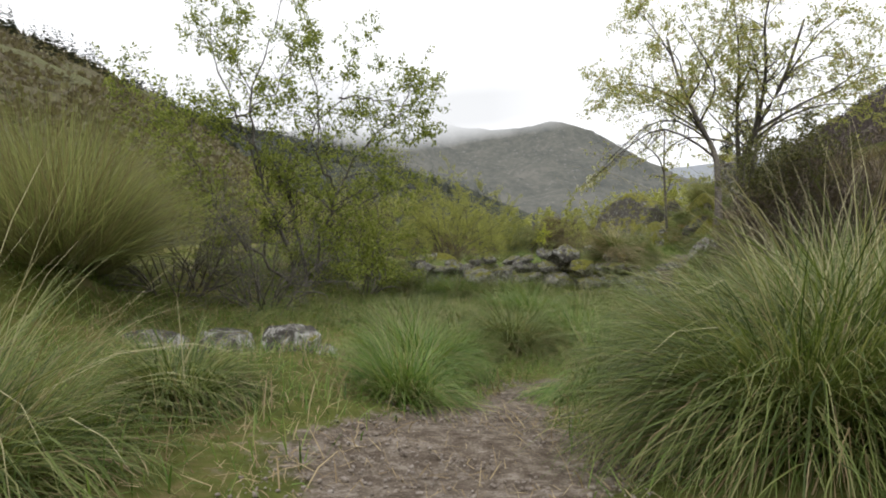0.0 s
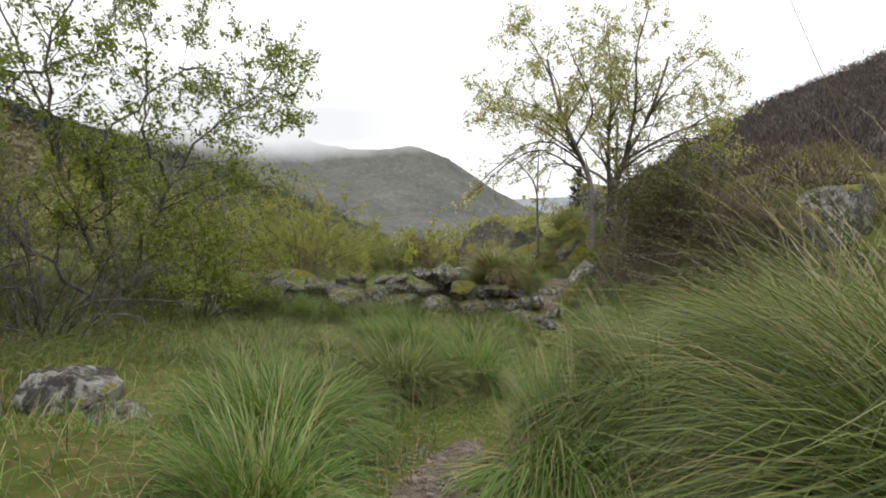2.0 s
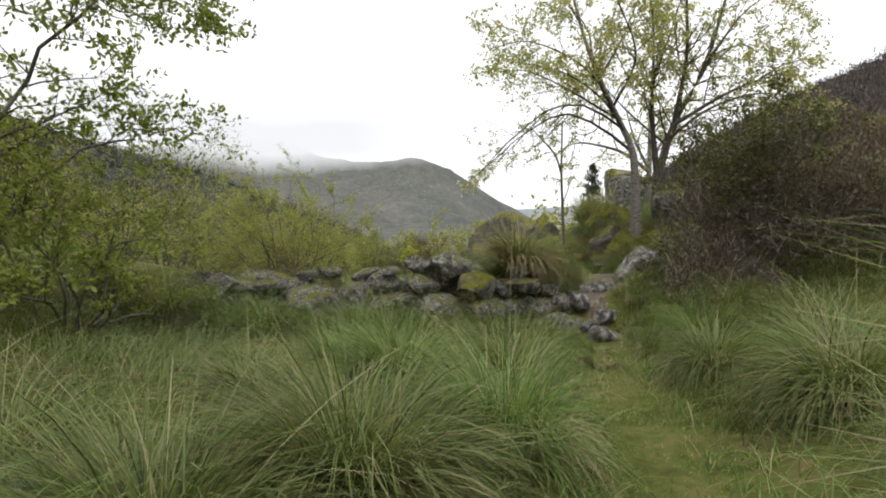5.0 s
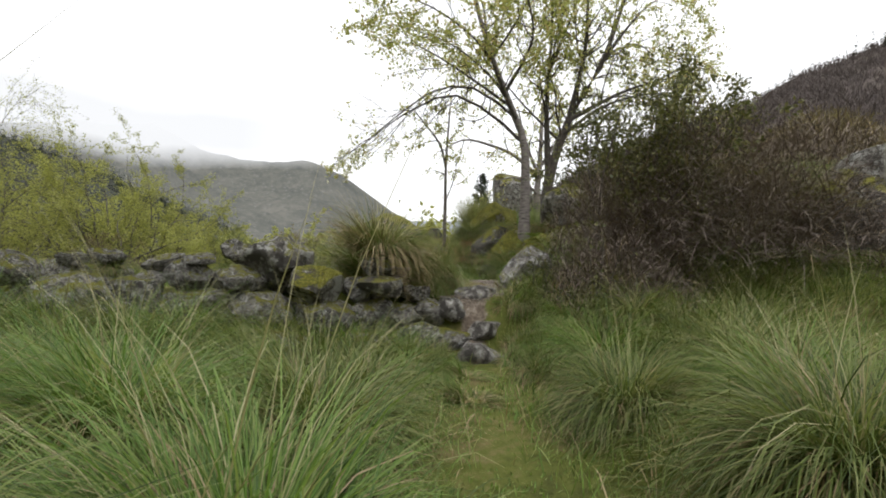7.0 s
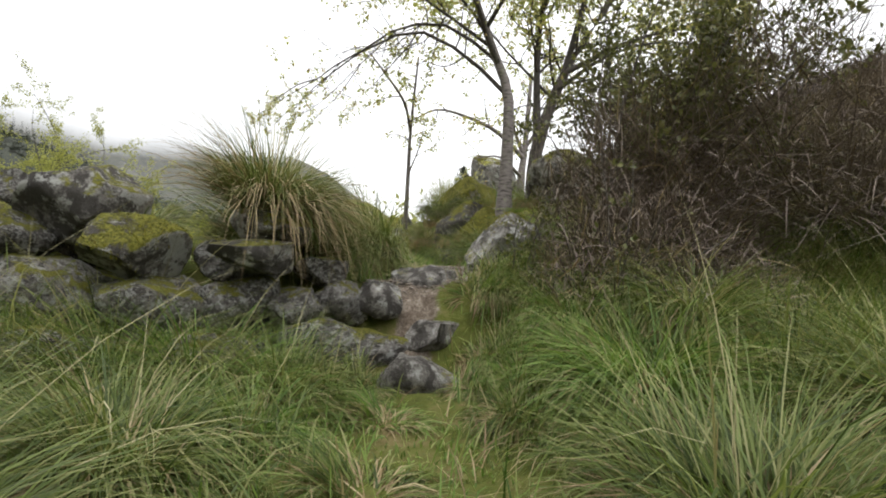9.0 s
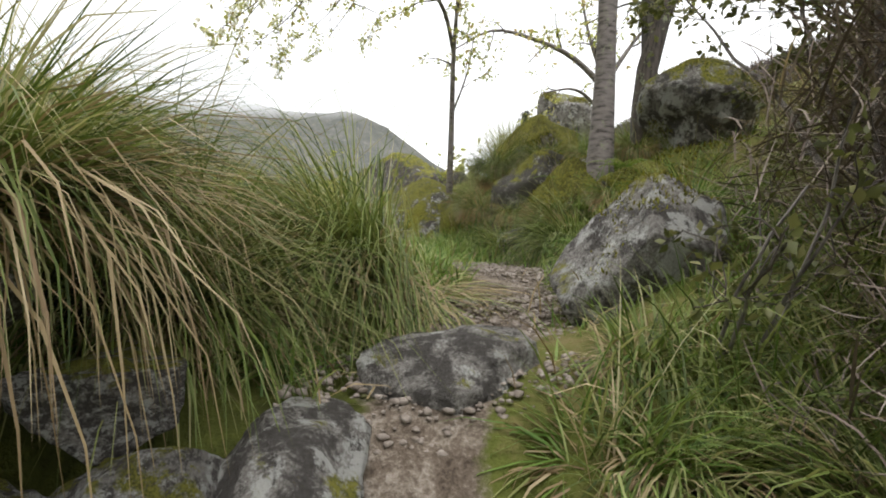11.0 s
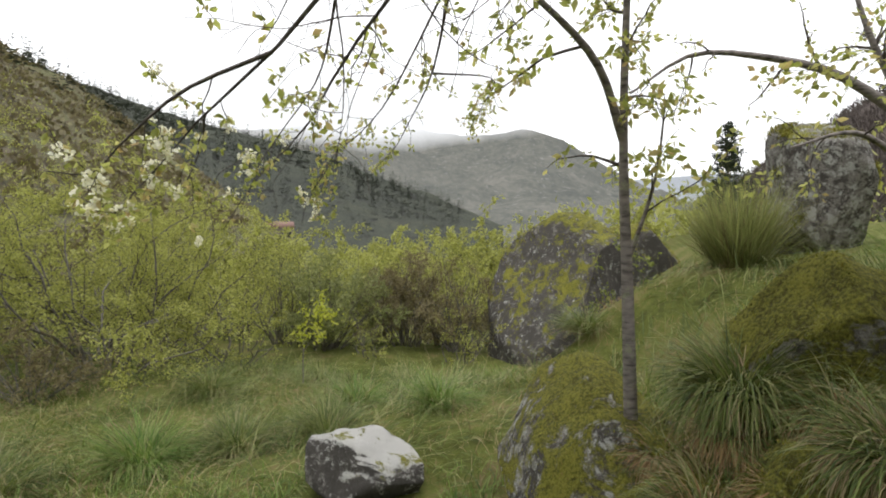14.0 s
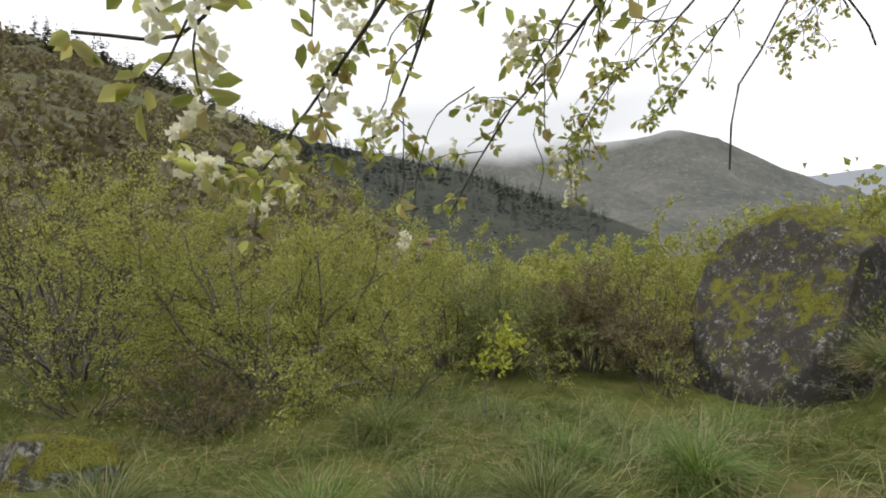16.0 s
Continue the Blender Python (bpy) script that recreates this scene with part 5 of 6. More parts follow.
def spray_bush(name, label, place, height, spread, count, mat, seed, lean=(5, 60), droop=(5, 75), width=(0.008, 0.016), second=None, gap=0.75, dome=0.0):
    """A bush of countless thin whippy twigs: broom, heather."""
    r = np.random.default_rng(seed)
    t = thing(name, label, "bush", {"dead_heather": "heather on the slope", "broom_bush": "broom bushes"}.get(name, ""), place=place)
    for k, (m, n) in enumerate([(mat, count)] + ([second] if second else [])):
        a, q = r.uniform(0, 2 * np.pi, n), np.sqrt(r.uniform(0, 1, n)) * spread * (1.0 if dome else 0.45)
        bz = dome * height * (1 - (q / spread) ** 2) * r.uniform(0, 1, n) ** 0.6
        V, F = blades(n, spread, (0.45 * height, height) if not dome else (0.2 * height, 0.5 * height), lean, droop, width, r, (0, 0), 5, base=(q * np.cos(a), q * np.sin(a), bz - 0.03), aim=(a + r.normal(0, 0.6 if not dome else 1.6, n), np.clip(q / q.max() + r.normal(0, 0.2, n), 0.05, 1)))
        per = 11
        ok = clear_of_walk(V, place, gap).reshape(n, per).all(1)
        V = V.reshape(n, per, 3)[ok].reshape(-1, 3)
        o = (np.arange(ok.sum()) * per)[:, None]
        F = [o + np.array([8, 9, 10]), np.concatenate([o + np.array([2 * s, 2 * s + 1, 2 * s + 3, 2 * s + 2]) for s in range(4)])]
        foliage("twig_mass" if k == 0 else "pale_twig_mass", V, F, m, t)
    return t


def g(x, y, dz=0.0):
    return (x, y, ground_z(x, y) + dz)


def willow_tree():
    """A sprawling willow: crooked dark limbs from one root, tufts of young leaves at the twig ends."""
    r = np.random.default_rng(51)
    o = np.array((-3.1, 12.2, ground_z(-3.1, 12.2)))
    t = thing("willow_tree", "grey-limbed willow with tufts of young green leaves", "tree", place=tuple(o))
    lines = [(0.085, (-3.2, 12.2, 0.0), (-3.45, 12.1, 1.1), (-3.85, 12.0, 2.2), (-4.4, 12.1, 3.8), (-4.95, 12.3, 5.2), (-5.1, 12.3, 6.2)),
             (0.075, (-3.05, 12.2, 0.0), (-3.3, 12.5, 1.4), (-3.55, 12.7, 2.6), (-3.1, 12.8, 3.5), (-2.3, 12.7, 4.3), (-1.8, 12.5, 5.3)),
             (0.06, (-2.9, 12.2, 0.0), (-2.6, 11.9, 1.2), (-2.2, 11.7, 2.0), (-1.55, 11.6, 3.0), (-0.85, 11.7, 3.7), (-0.6, 11.7, 4.1)),
             (0.05, (-2.9, 12.3, 0.0), (-2.5, 12.5, 1.0), (-2.0, 12.6, 1.7), (-1.3, 12.7, 2.1), (-0.6, 12.7, 2.2)),
             (0.06, (-3.3, 12.2, 0.0), (-4.0, 11.7, 0.9), (-4.8, 11.4, 1.7), (-5.6, 11.3, 3.1), (-6.0, 11.4, 4.4)),
             (0.05, (-3.85, 12.0, 2.2), (-3.95, 11.7, 3.4), (-3.85, 11.6, 4.4), (-3.5, 11.7, 5.6), (-3.3, 11.8, 6.3)),
             (0.04, (-2.3, 12.7, 4.3), (-1.7, 13.1, 4.4), (-1.0, 13.3, 4.2), (-0.5, 13.2, 4.3)),
             (0.045, (-4.0, 11.7, 0.9), (-4.3, 10.9, 1.6), (-4.6, 10.4, 2.6), (-4.5, 10.2, 3.6)),
             (0.04, (-2.2, 11.7, 2.0), (-2.4, 10.9, 2.7), (-2.3, 10.6, 3.6), (-2.5, 10.5, 4.5)),
             (0.04, (-4.4, 12.1, 3.8), (-4.0, 12.9, 4.4), (-3.6, 13.4, 5.2), (-3.5, 13.5, 5.9))]
    wood = []
    for r0, *pts in lines:
        p = smooth_line(pts, 16)
        p[1:] += r.normal(0, 0.045, (15, 3))
        wood.append((p - o, 0.008 + (0.62 * r0 - 0.008) * (1 - np.linspace(0, 1, 16)) ** 1.4))
    b2 = ramify(wood, r, 5.5, (0.6, 1.6), (30, 75), 0.5, 0.45, 0.15, 0.12, 6)
    b3 = ramify(b2, r, 6.5, (0.2, 0.6), (30, 75), 0.55, 0.45, 0.1, 0.1, 5)
    woody(t, wood, b2 + b3, GREY_BARK, "limb")
    P = np.array([b[0][-1] for b in b3 + b2] + [b[0][2] for b in b3] + [b[0][4] for b in b3])
    P = P[r.uniform(size=len(P)) < 0.78]
    P = np.repeat(P, 6, axis=0) + r.normal(0, 0.035, (6 * len(P), 3))
    V, F = broad_leaves(P, r, (0.05, 0.095), 0.45, 0.0)
    foliage("foliage", V, F, WILLOW_LEAF, t)


willow_tree()
stem_bush("green_bush", "leaning bush in bright young leaf", g(-2.0, 12.9), 2.7, 1.9, 20, WILLOW_LEAF, (0.05, 0.09), 54, 55, lean=(15, 75), density=3.2, bend=0.7)
stem_bush("bare_thicket", "grey tangled thicket of nearly leafless twigs", g(-3.4, 10.6), 2.3, 1.6, 26, WILLOW_LEAF, (0.03, 0.05), 52, 2.0, lean=(15, 75), density=6.0, bend=0.6)
stem_bush("bare_thicket", "grey tangled thicket of nearly leafless twigs", g(-4.8, 10.0), 2.6, 1.6, 24, WILLOW_LEAF, (0.03, 0.05), 53, 2.0, lean=(15, 75), density=5.5, bend=0.6)
BUSHES = [(0.3, 26.6, 4.2, 40, 26, 55, 55), (-3.6, 26.0, 3.6, 32, 5, 56, 60), (-6.4, 28.5, 6.4, 36, 5, 57, 50), (4.5, 41, 5.0, 30, 16, 58, 35), (9.0, 42, 5.2, 30, 16, 59, 35), (-0.5, 36, 5.0, 30, 16, 71, 40),
          (13, 44, 5.0, 28, 14, 72, 35), (-5, 37, 5.5, 28, 14, 73, 40), (-10, 34, 6.5, 28, 8, 74, 45), (2, 48, 6, 24, 14, 75, 35), (7, 50, 6, 24, 14, 76, 35), (-14, 30, 6, 24, 8, 77, 45), (17, 50, 6, 22, 12, 78, 35)]
BUSHES += [(-2, 24.7, 1.9, 20, 9, 101, 80), (2.3, 27.8, 2.3, 18, 20, 102, 80), (-5, 24.2, 2.2, 22, 5, 103, 80), (1.6, 30, 2.6, 16, 20, 104, 75), (5.2, 29.6, 1.7, 16, 14, 105, 80), (7.4, 29.4, 1.8, 16, 10, 106, 75), (6.6, 34.5, 3.2, 18, 22, 107, 60),
           (3.5, 35, 3.6, 18, 24, 108, 60), (-0.6, 31.5, 3.4, 18, 20, 109, 60), (-8.5, 25.5, 3.4, 24, 4, 110, 70), (-3.5, 31.5, 4.4, 22, 14, 111, 60), (11.5, 38, 3.6, 18, 20, 112, 60), (15.5, 38, 3.4, 18, 20, 113, 60)]
for x, y, h, st, per, sd, ln in BUSHES:
    far = y > 33
    stem_bush("green_bush", "spreading bush in young yellow-green leaf" if not far else "tall thin-leaved bush in fresh leaf", g(x, y), 1.13 * h if not far else h, 0.6 * h, int(0.7 * st), BUSH_LEAF, (0.04, 0.075) if not far else (0.13, 0.22), sd, per * 2.7 if not far else per * 1.3, lean=(8, ln + 12), density=2.5 if not far else 1.6, bend=0.7)
stem_bush("broom_bush", "dark green broom bush with upright twigs", g(3.9, 30.3), 2.7, 1.3, 34, BROOM_LEAF, (0.08, 0.17), 61, 60, lean=(2, 50), density=2.4, ratio=0.2)
stem_bush("broom_bush", "brownish broom bush with upright twigs", g(6.0, 31.5), 2.9, 1.4, 34, BROWN_BROOM, (0.08, 0.17), 62, 60, lean=(2, 45), density=2.4, ratio=0.2)
stem_bush("broom_bush", "grey-brown broom bush beside a boulder", g(7.6, 30.8), 2.5, 1.3, 34, BROWN_BROOM, (0.07, 0.15), 79, 40, lean=(2, 50), density=2.6, ratio=0.2)
stem_bush("broom_bush", "olive broom bush under the willow bushes", g(0.4, 24.2), 1.4, 0.8, 26, BROWN_BROOM, (0.06, 0.13), 80, 60, lean=(5, 75), density=3.4, ratio=0.2)
spray_bush("broom_bush", "tall dark green broom bush on the slope", g(-4.6, 6.6), 2.7, 1.3, 2600, BROOM_LEAF, 63, (5, 85), (20, 110), (0.006, 0.012), second=(BROWN_BROOM, 1600))
spray_bush("broom_bush", "tall dark green broom bush on the slope", g(-5.8, 8.4), 3.4, 1.4, 2600, BROOM_LEAF, 64, (5, 80), (20, 110), (0.007, 0.013), second=(BROWN_BROOM, 1600))
spray_bush("broom_bush", "tall dark green broom bush on the slope", g(-7.6, 10.5), 4.2, 1.4, 3600, BROOM_LEAF, 65, second=(BROWN_BROOM, 500))
spray_bush("broom_bush", "dark green broom bush among the boulders", g(11.2, 23.6), 1.9, 0.7, 1800, BROOM_LEAF, 81, second=(BROWN_BROOM, 500))
spray_bush("dead_heather", "dense brown mass of dead heather twigs", g(7.2, 12.9), 1.7, 1.2, 4300, HEATH_TWIG, 67, (35, 140), (50, 150), (0.005, 0.011), (STRAW_BLADE, 150), dome=0.95)
spray_bush("dead_heather", "dense brown mass of dead heather twigs", g(8.4, 12.4), 2.3, 1.45, 5300, HEATH_TWIG, 68, (35, 140), (50, 150), (0.005, 0.011), (STRAW_BLADE, 150), dome=0.95)
spray_bush("dead_heather", "low brown heather at the edge of the bank", g(6.7, 12.2), 0.9, 1.0, 2200, HEATH_TWIG, 82, (20, 120), (40, 150), (0.005, 0.010), (STRAW_BLADE, 250), dome=0.9, gap=0.6)
for k, (x, y, h) in enumerate(((10.4, 13.2, 1.1), (12.2, 13.0, 0.9), (11.6, 15.0, 1.0), (13.3, 11.0, 0.9), (14.2, 14.2, 1.0), (10.4, 10.0, 0.8), (12.6, 17.0, 1.2), (15.5, 17.5, 1.2))):
    spray_bush("dead_heather", "brown heather bush covering the upper slope", g(x, y), h, 1.5, 2200, HEATH_TWIG if k % 2 else BROWN_BROOM, 120 + k, (20, 110), (40, 150), (0.012, 0.026), second=(STRAW_BLADE, 120), dome=0.9)
spray_bush("dead_heather", "dense brown mass of dead heather twigs", g(9.6, 11.9), 1.9, 1.2, 3500, HEATH_TWIG, 141, (35, 140), (50, 150), (0.006, 0.012), (STRAW_BLADE, 120), dome=0.95)
stem_bush("evergreen_bush", "dark evergreen bush with small glossy leaves", g(7.9, 13.5), 3.3, 1.3, 26, HOLLY_LEAF, (0.045, 0.08), 69, 42, lean=(2, 45), ratio=0.6, density=3.6, gap=1.3, bend=0.4)
stem_bush("evergreen_bush", "dark evergreen bush with small glossy leaves", g(8.7, 13.7), 3.1, 1.3, 26, HOLLY_LEAF, (0.045, 0.08), 70, 42, lean=(2, 50), ratio=0.6, density=3.6, gap=1.3, bend=0.4)


def slim_tree(name, label, stems, seed, count, per, leaf_size, leaf, origin, ln=(0.3, 0.9), lift=0.0):
    """A tree whose stem and main limbs follow given lines."""
    r = np.random.default_rng(seed)
    o = np.array(origin)
    t = thing(name, label, "tree", place=tuple(o))
    wood = []
    for r0, r1, *pts in stems:
        p = smooth_line(pts)
        wood.append((p - o, np.linspace(r0, r1, len(p))))
    b2 = ramify(wood[:1], r, count * 0.5, ln, (35, 80), 0.4, 0.35, -0.1, 0.4, 6, lift=lift) + ramify(wood[1:], r, count, ln, (30, 70), 0.5, 0.35, -0.1, 0.2, 6)
    b3 = ramify(b2, r, count * 1.4, (0.1, 0.35), (25, 70), 0.6, 0.4, -0.3, 0.2, 4)
    woody(t, wood[:1], b2 + b3, CHERRY_BARK, "trunk")
    for b in wood[1:]:
        a, q = tubes([b], 6)
        part("bough", fast_mesh("bough", a, [q], CHERRY_BARK, True), t)
    P, D = leaf_points(b2 + b3, r, per)
    V, F = leaves(P + r.normal(0, 0.02, P.shape), D, r, leaf_size, 0.5, 0.4)
    foliage("crown", V, F, leaf, t)


slim_tree("cherry_sapling", "slim cherry sapling with few young leaves", [(0.055, 0.02, (7.8, 19.25, 0.8), (7.73, 19.15, 2.0), (7.69, 19.13, 3.15), (7.72, 19.1, 4.6)), (0.035, 0.01, (7.69, 19.13, 3.1), (7.45, 19.0, 3.6), (7.0, 18.9, 4.0), (6.6, 18.8, 4.3)),
          (0.018, 0.006, (7.72, 19.14, 2.25), (7.85, 19.0, 2.8), (7.9, 18.95, 3.3))], 66, 4.2, 42, (0.05, 0.09), CHERRY_LEAF, (7.8, 19.25, 0.8))
slim_tree("cherry_tree", "spreading cherry tree with a low bare bough", [(0.14, 0.05, (12.4, 21.9, 2.0), (12.4, 21.95, 3.4), (12.5, 22.0, 4.2), (12.7, 22.2, 6.5)), (0.07, 0.015, (12.4, 21.95, 3.9), (11.6, 22.1, 4.5), (10.7, 22.2, 4.75), (9.8, 22.3, 4.8), (9.0, 22.3, 4.3)),
          (0.06, 0.015, (12.45, 22.0, 4.0), (12.0, 22.1, 5.0), (11.7, 22.2, 6.2)), (0.05, 0.012, (12.4, 21.9, 3.3), (11.5, 21.7, 3.7), (10.6, 21.6, 3.5)), (0.06, 0.015, (12.5, 22.0, 4.2), (13.2, 22, 5.2), (14, 22, 6.0))], 83, 2.2, 12, (0.06, 0.1), CHERRY_LEAF, (12.4, 21.9, 2.0), (0.5, 1.3))
slim_tree("young_shoot", "yellow-green leafy shoot standing in the grass", [(0.012, 0.004, (4.3, 25.2, -0.1), (4.32, 25.2, 0.65), (4.52, 25.15, 1.5)), (0.008, 0.003, (4.3, 25.2, 0.5), (4.6, 25.1, 0.95), (4.85, 25.0, 1.4))], 84, 8.0, 34, (0.06, 0.11), SHOOT_LEAF, (4.3, 25.2, -0.1), (0.08, 0.22))


stem_bush("bramble", "thin bramble with small green leaves over heather", g(6.5, 12.3), 1.2, 0.8, 18, HOLLY_LEAF, (0.03, 0.06), 131, 30, lean=(20, 80), ratio=0.6, density=3.0, gap=0.6)
stem_bush("bramble", "thin bramble with small green leaves over heather", g(6.2, 13.2), 0.75, 0.5, 14, HOLLY_LEAF, (0.03, 0.055), 132, 40, lean=(20, 80), ratio=0.6, density=4.0, gap=0.5)
stem_bush("bramble", "tangled brown-green bramble at the boulder's foot", g(10.3, 26.9), 1.2, 0.9, 24, HOLLY_LEAF, (0.04, 0.07), 88, 22, lean=(15, 80), density=3.2)
spray_bush("dead_bracken", "flattened brown bracken beside the big boulder", g(10.6, 26.3), 0.9, 1.0, 1500, RUST_BLADE, 89, (20, 110), (60, 150), (0.008, 0.016), dome=0.7)
stem_bush("bramble", "low leafy bramble over the big boulder", g(11.0, 27.9), 2.2, 1.2, 20, WILLOW_LEAF, (0.05, 0.09), 85, 34, lean=(10, 70), density=2.4)
stem_bush("green_bush", "thin grey-stemmed bush coming into leaf", g(7.2, 32.5), 3.4, 1.5, 26, BUSH_LEAF, (0.05, 0.09), 86, 16, lean=(4, 35), density=2.0)
stem_bush("green_bush", "thin grey-stemmed bush coming into leaf", g(2.6, 31.6), 3.6, 1.6, 26, BUSH_LEAF, (0.05, 0.09), 87, 30, lean=(4, 45), density=2.0)


def fern(place, seed, size=0.45):
    """A small fern: arching fronds with paired leaflets."""
    r = np.random.default_rng(seed)
    t = thing("fern", "small bright green fern on the mossy bank", "fern", "ferns on the bank", place=place)
    for k in range(7):
        a = k * 0.9 + r.uniform(-0.3, 0.3)
        s = np.linspace(0.05, 1, 16)
        L = size * r.uniform(0.7, 1.1)
        mid = np.stack([np.cos(a) * s * L, np.sin(a) * s * L, L * (0.75 * s - 0.62 * s * s)], -1)
        side = np.array([-np.sin(a), np.cos(a), 0.0])
        P = np.concatenate([mid, mid])
        D = np.concatenate([np.tile(side, (16, 1)), np.tile(-side, (16, 1))])
        n = len(P)
        w = np.tile((1 - s) * 0.22 * size + 0.015, 2)[:, None]
        tip = P + D * w + np.array([0, 0, -0.01])
        along = np.tile(np.gradient(mid, axis=0), (2, 1)) * 0.45
        V = np.stack([P, (P + tip) / 2 + along, tip, (P + tip) / 2 - along], 1).reshape(-1, 3)
        o = (np.arange(n) * 4)[:, None]
        part("frond", fast_mesh("frond", V, [np.concatenate([o + np.array([0, 1, 2]), o + np.array([0, 2, 3])])], FERN_LEAF), t)


for k, (x, y) in enumerate(((7.75, 16.0), (7.9, 16.6), (8.2, 16.1), (7.7, 15.4), (8.1, 17.4))):
    fern(g(x, y, 0.12), 400 + k, 0.24 + 0.04 * (k % 3))


# ---- the far slopes' trees, scrub and house ----
def slope_point(az, s, skyline, near, far, base, profile):
    el = np.interp(az, [p[0] for p in skyline], [p[1] for p in skyline])
    d = near + (far - near) * s
    z = base + (1 + far * np.tan(np.radians(el)) - base) * s ** profile
    return np.stack([d * np.sin(np.radians(az)), d * np.cos(np.radians(az)), z], -1)


def clumps(name, label, centres, radius, leaves_each, size, mat, seed, tall=1.0, ratio=0.7, hang=0.0):
    """Far-off scrub or trees, each a loose heap of leaf sprays."""
    r = np.random.default_rng(seed)
    n = len(centres)
    R = radius[0] + (radius[1] - radius[0]) * r.uniform(0, 1, n)
    d = r.normal(0, 1, (n, leaves_each, 3))
    d /= np.linalg.norm(d, axis=2, keepdims=True)
    d[..., 2] = np.abs(d[..., 2]) * tall * 1.2
    P = centres[:, None] + d * (R[:, None, None] * r.uniform(0.3, 1.0, (n, leaves_each, 1)))
    V, F = leaves(P.reshape(-1, 3), d.reshape(-1, 3), r, size, ratio, hang, 0.6, 0.3, 0.0)
    solid(name, fast_mesh(name, V, F, mat), label, "scrub" if "scrub" in name else "wood", kind="stuff")


def pines(name, label, centres, height, seed):
    """Far conifers: drooping tiers of ragged boughs, narrowing upwards."""
    r = np.random.default_rng(seed)
    n = len(centres)
    H = height[0] + (height[1] - height[0]) * r.uniform(0, 1, n)
    k = 34
    f = r.uniform(0.08, 1.0, (n, k))
    a = r.uniform(0, 2 * np.pi, (n, k))
    w = (1.05 - f) * 0.26 * H[:, None] * r.uniform(0.6, 1.1, (n, k))
    root = centres[:, None] + np.stack([np.zeros((n, k)), np.zeros((n, k)), f * H[:, None]], -1)
    tip = root + np.stack([np.cos(a) * w, np.sin(a) * w, -0.25 * w + 0.03 * H[:, None]], -1)
    side = np.stack([-np.sin(a), np.cos(a), np.zeros((n, k))], -1) * w[..., None] * 0.35
    V = np.stack([root, (root + tip) / 2 + side, tip, (root + tip) / 2 - side], 2).reshape(-1, 3)
    o = (np.arange(n * k) * 4)[:, None]
    solid(name, fast_mesh(name, V, [np.concatenate([o + np.array([0, 1, 2]), o + np.array([0, 2, 3])])], PINE_NEEDLE), label, "wood", kind="stuff")


fr = np.random.default_rng(90)
m = 1500
pines("pine_forest", "dark pines covering the valley spur", slope_point(fr.uniform(-34, 6, m), np.sqrt(fr.uniform(0, 1.0, m)), SKY_FOREST, 140, 330, -4, 0.9) - np.array([0, 0, 1.5]), (5, 11), 91)
m = 150
az = fr.uniform(-46, -20, m)
pines("ridge_pines", "dark pines scattered along the hill's ridge", slope_point(az, fr.uniform(0.75, 1.0, m), SKY_LEFT, 42, 190, 0.5, 0.95) - np.array([0, 0, 1.0]), (4, 10), 92)
m = 3400
az = fr.uniform(-75, -12, m)
clumps("hill_scrub", "brown and olive scrub on the hillside", slope_point(az, fr.uniform(0.0, 1.0, m) ** 0.8, SKY_LEFT, 42, 190, 0.5, 0.95), (0.7, 2.2), 16, (0.5, 1.3), SCRUB_LEAF, 93, 0.7)
m = 6500
az = fr.uniform(28, 80, m)
clumps("birch_wood", "bare brown birch wood on the slope", slope_point(az, fr.uniform(0.0, 1.0, m), SKY_RIGHT, 45, 170, 2.0, 0.95), (0.6, 1.6), 12, (0.4, 1.3), BIRCH_TWIG, 94, 1.2, 0.14, -1.2)
m = 30
pines("ridge_pines", "dark pines scattered along the brown ridge", slope_point(fr.uniform(38, 72, m), fr.uniform(0.85, 1.0, m), SKY_RIGHT, 45, 170, 2.0, 0.95) - np.array([0, 0, 1.0]), (3, 7), 95)
m = 700
az, dd = fr.uniform(-26, 36, m), fr.uniform(44, 130, m)
P = np.stack([dd * np.sin(np.radians(az)), dd * np.cos(np.radians(az)), land(dd * np.sin(np.radians(az)), dd * np.cos(np.radians(az)))], -1)
clumps("valley_scrub", "yellow-green scrub filling the valley floor", P, (1.2, 3.2), 60, (0.25, 0.6), BUSH_LEAF, 96, 1.2, 0.5)


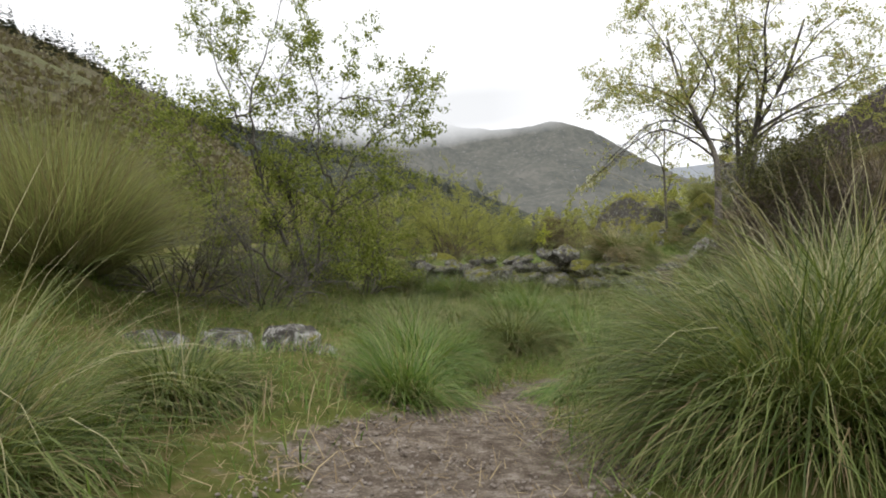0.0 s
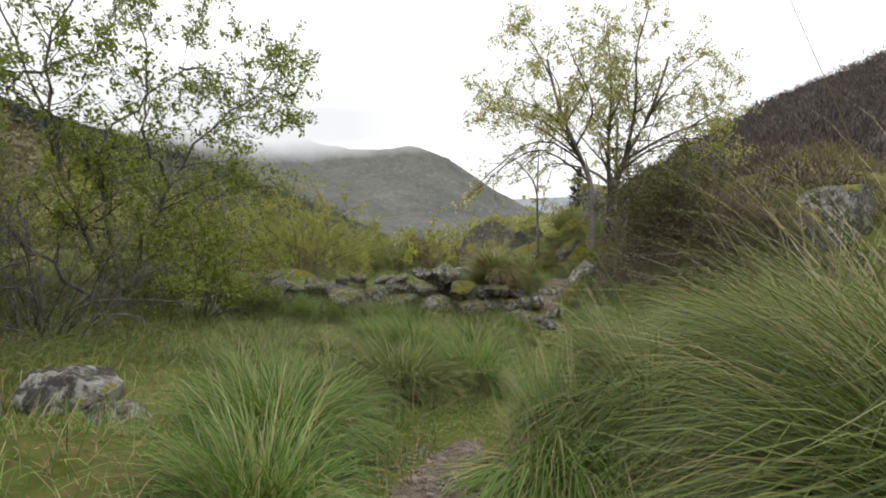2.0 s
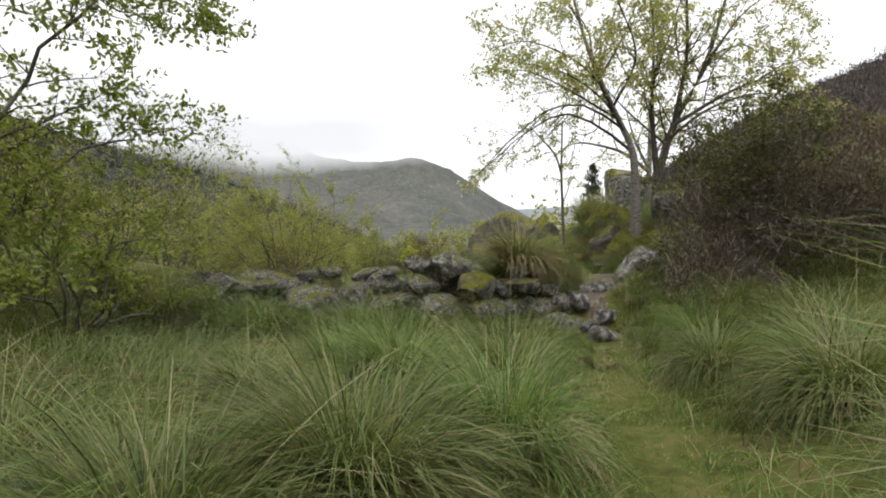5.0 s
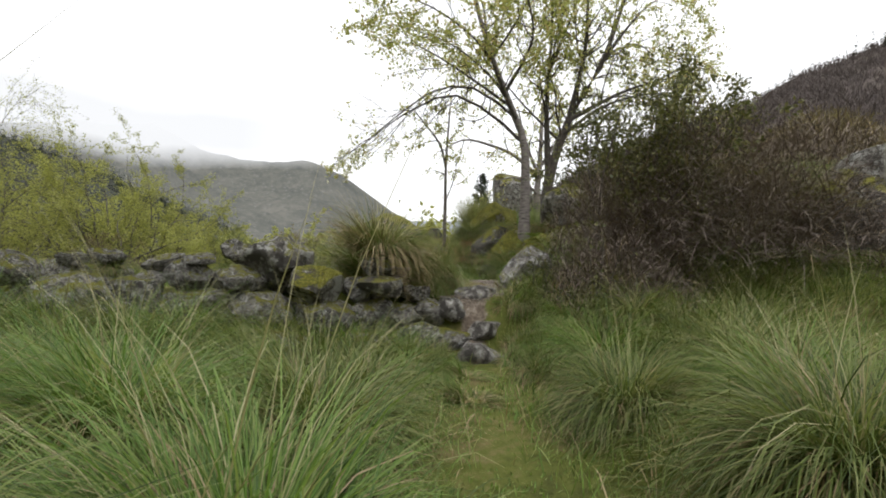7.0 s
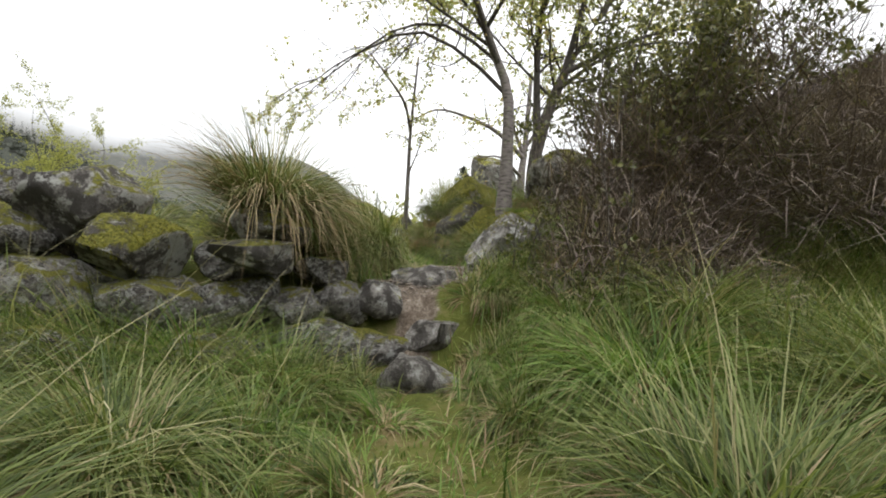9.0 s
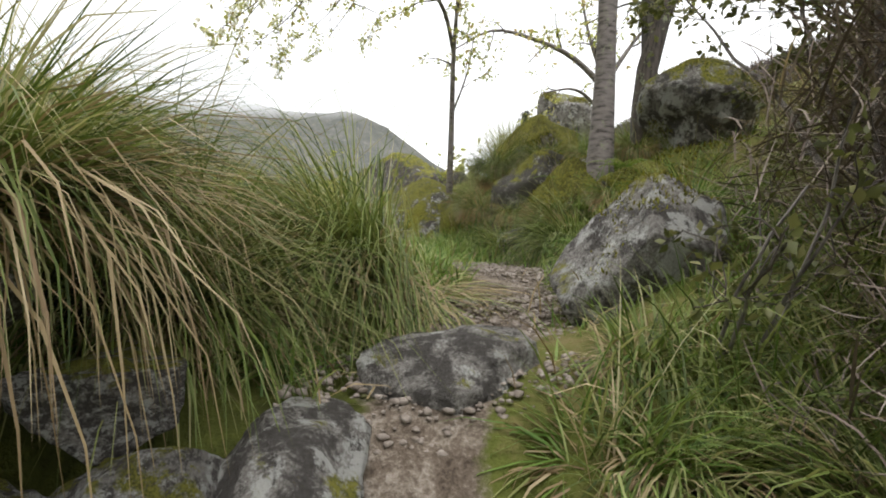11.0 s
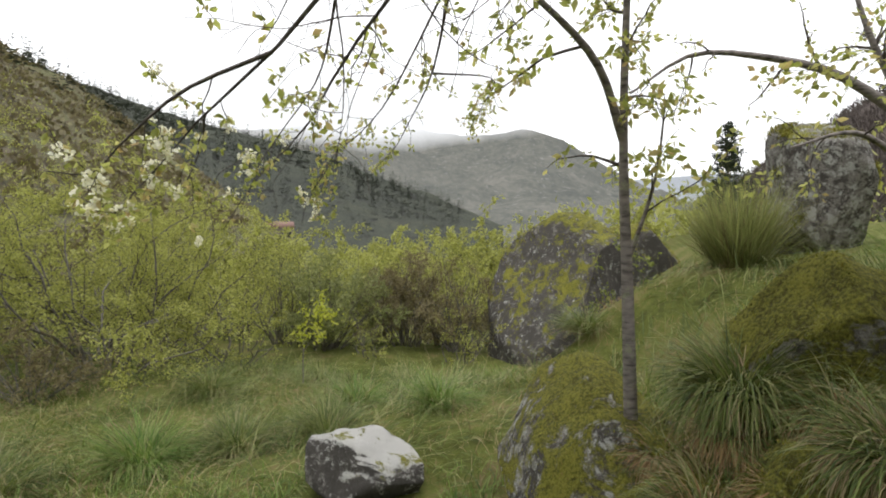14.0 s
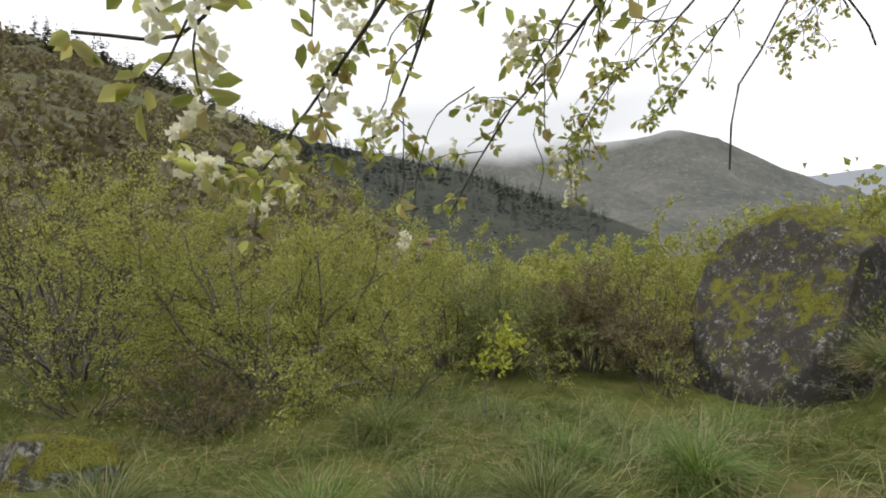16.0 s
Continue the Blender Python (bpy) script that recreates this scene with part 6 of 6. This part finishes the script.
def pine_tree(place, height, seed):
    """One dark pine with tiered ragged boughs."""
    r = np.random.default_rng(seed)
    t = thing("pine_tree", "dark green pine standing above the boulders", "tree", place=place)
    a, q = tubes([limb((0, 0, -0.3), (0.02, 0, 1), height, 0.12, 0.02, r, 0.05, 0, 8)], 7)
    part("trunk", fast_mesh("trunk", a, [q], OLD_BARK, True), t)
    k = 90
    f, an = r.uniform(0.15, 1.0, k), r.uniform(0, 6.28, k)
    w = (1.15 - f) * 0.3 * height * r.uniform(0.6, 1.1, k)
    limbs = [limb((0, 0, f[i] * height), (math.cos(an[i]), math.sin(an[i]), 0.35), w[i], 0.03, 0.008, r, 0.3, 0.1, 4) for i in range(k)]
    P, D = leaf_points(limbs, r, 60)
    V, F = leaves(P + r.normal(0, 0.06, P.shape), D, r, (0.14, 0.3), 0.25, -0.3)
    a, q = tubes(limbs, 4)
    tagged(part("bough_mass", fast_mesh("bough_mass", a, [q], OLD_BARK), t), kind="stuff")
    foliage("needle_mass", V, F, PINE_NEEDLE, t)


pine_tree((21.6, 41.8, ground_z(21.6, 41.8)), 5.2, 140)


def far_house():
    """A small house with a red tiled roof on the valley floor."""
    d = 150
    t = thing("house", "small pale house with a red tiled roof", "house", place=(d * math.sin(radians(-9.8)), d * math.cos(radians(-9.8)), 3.6), turn=15)

    def box(x0, x1, y0, y1, z0, z1):
        V = [(x, y, z) for z in (z0, z1) for x, y in ((x0, y0), (x1, y0), (x1, y1), (x0, y1))]
        return V, [np.array([[0, 1, 5, 4], [1, 2, 6, 5], [2, 3, 7, 6], [3, 0, 4, 7], [4, 5, 6, 7], [3, 2, 1, 0]])]
    part("wall", fast_mesh("wall", *box(-3, 3, -3, 3, -6, 2.6), plain_noise("pale_render", [(0.3, (0.2, 0.17, 0.15)), (0.7, (0.3, 0.27, 0.24))], 0.8)), t)
    V = [(-3.3, -3.5, 2.6), (3.3, -3.5, 2.6), (3.3, 3.5, 2.6), (-3.3, 3.5, 2.6), (-3.3, 0, 4.2), (3.3, 0, 4.2)]
    part("roof", fast_mesh("roof", V, [np.array([[0, 1, 5, 4], [2, 3, 4, 5], [0, 3, 2, 1]]), np.array([[0, 4, 3], [1, 2, 5]])], plain_noise("red_roof_tile", [(0.3, (0.2, 0.12, 0.1)), (0.7, (0.3, 0.2, 0.17))], 2.0)), t)
    glass = plain_noise("dark_window", [(0.3, (0.03, 0.03, 0.035)), (0.7, (0.06, 0.06, 0.065))], 1.0, 0.2)
    for x in (-2.0, 0.2, 2.0):
        part("window", fast_mesh("window", *box(x - 0.5, x + 0.5, -3.05, -2.95, 0.4, 1.7), glass), t)


far_house()
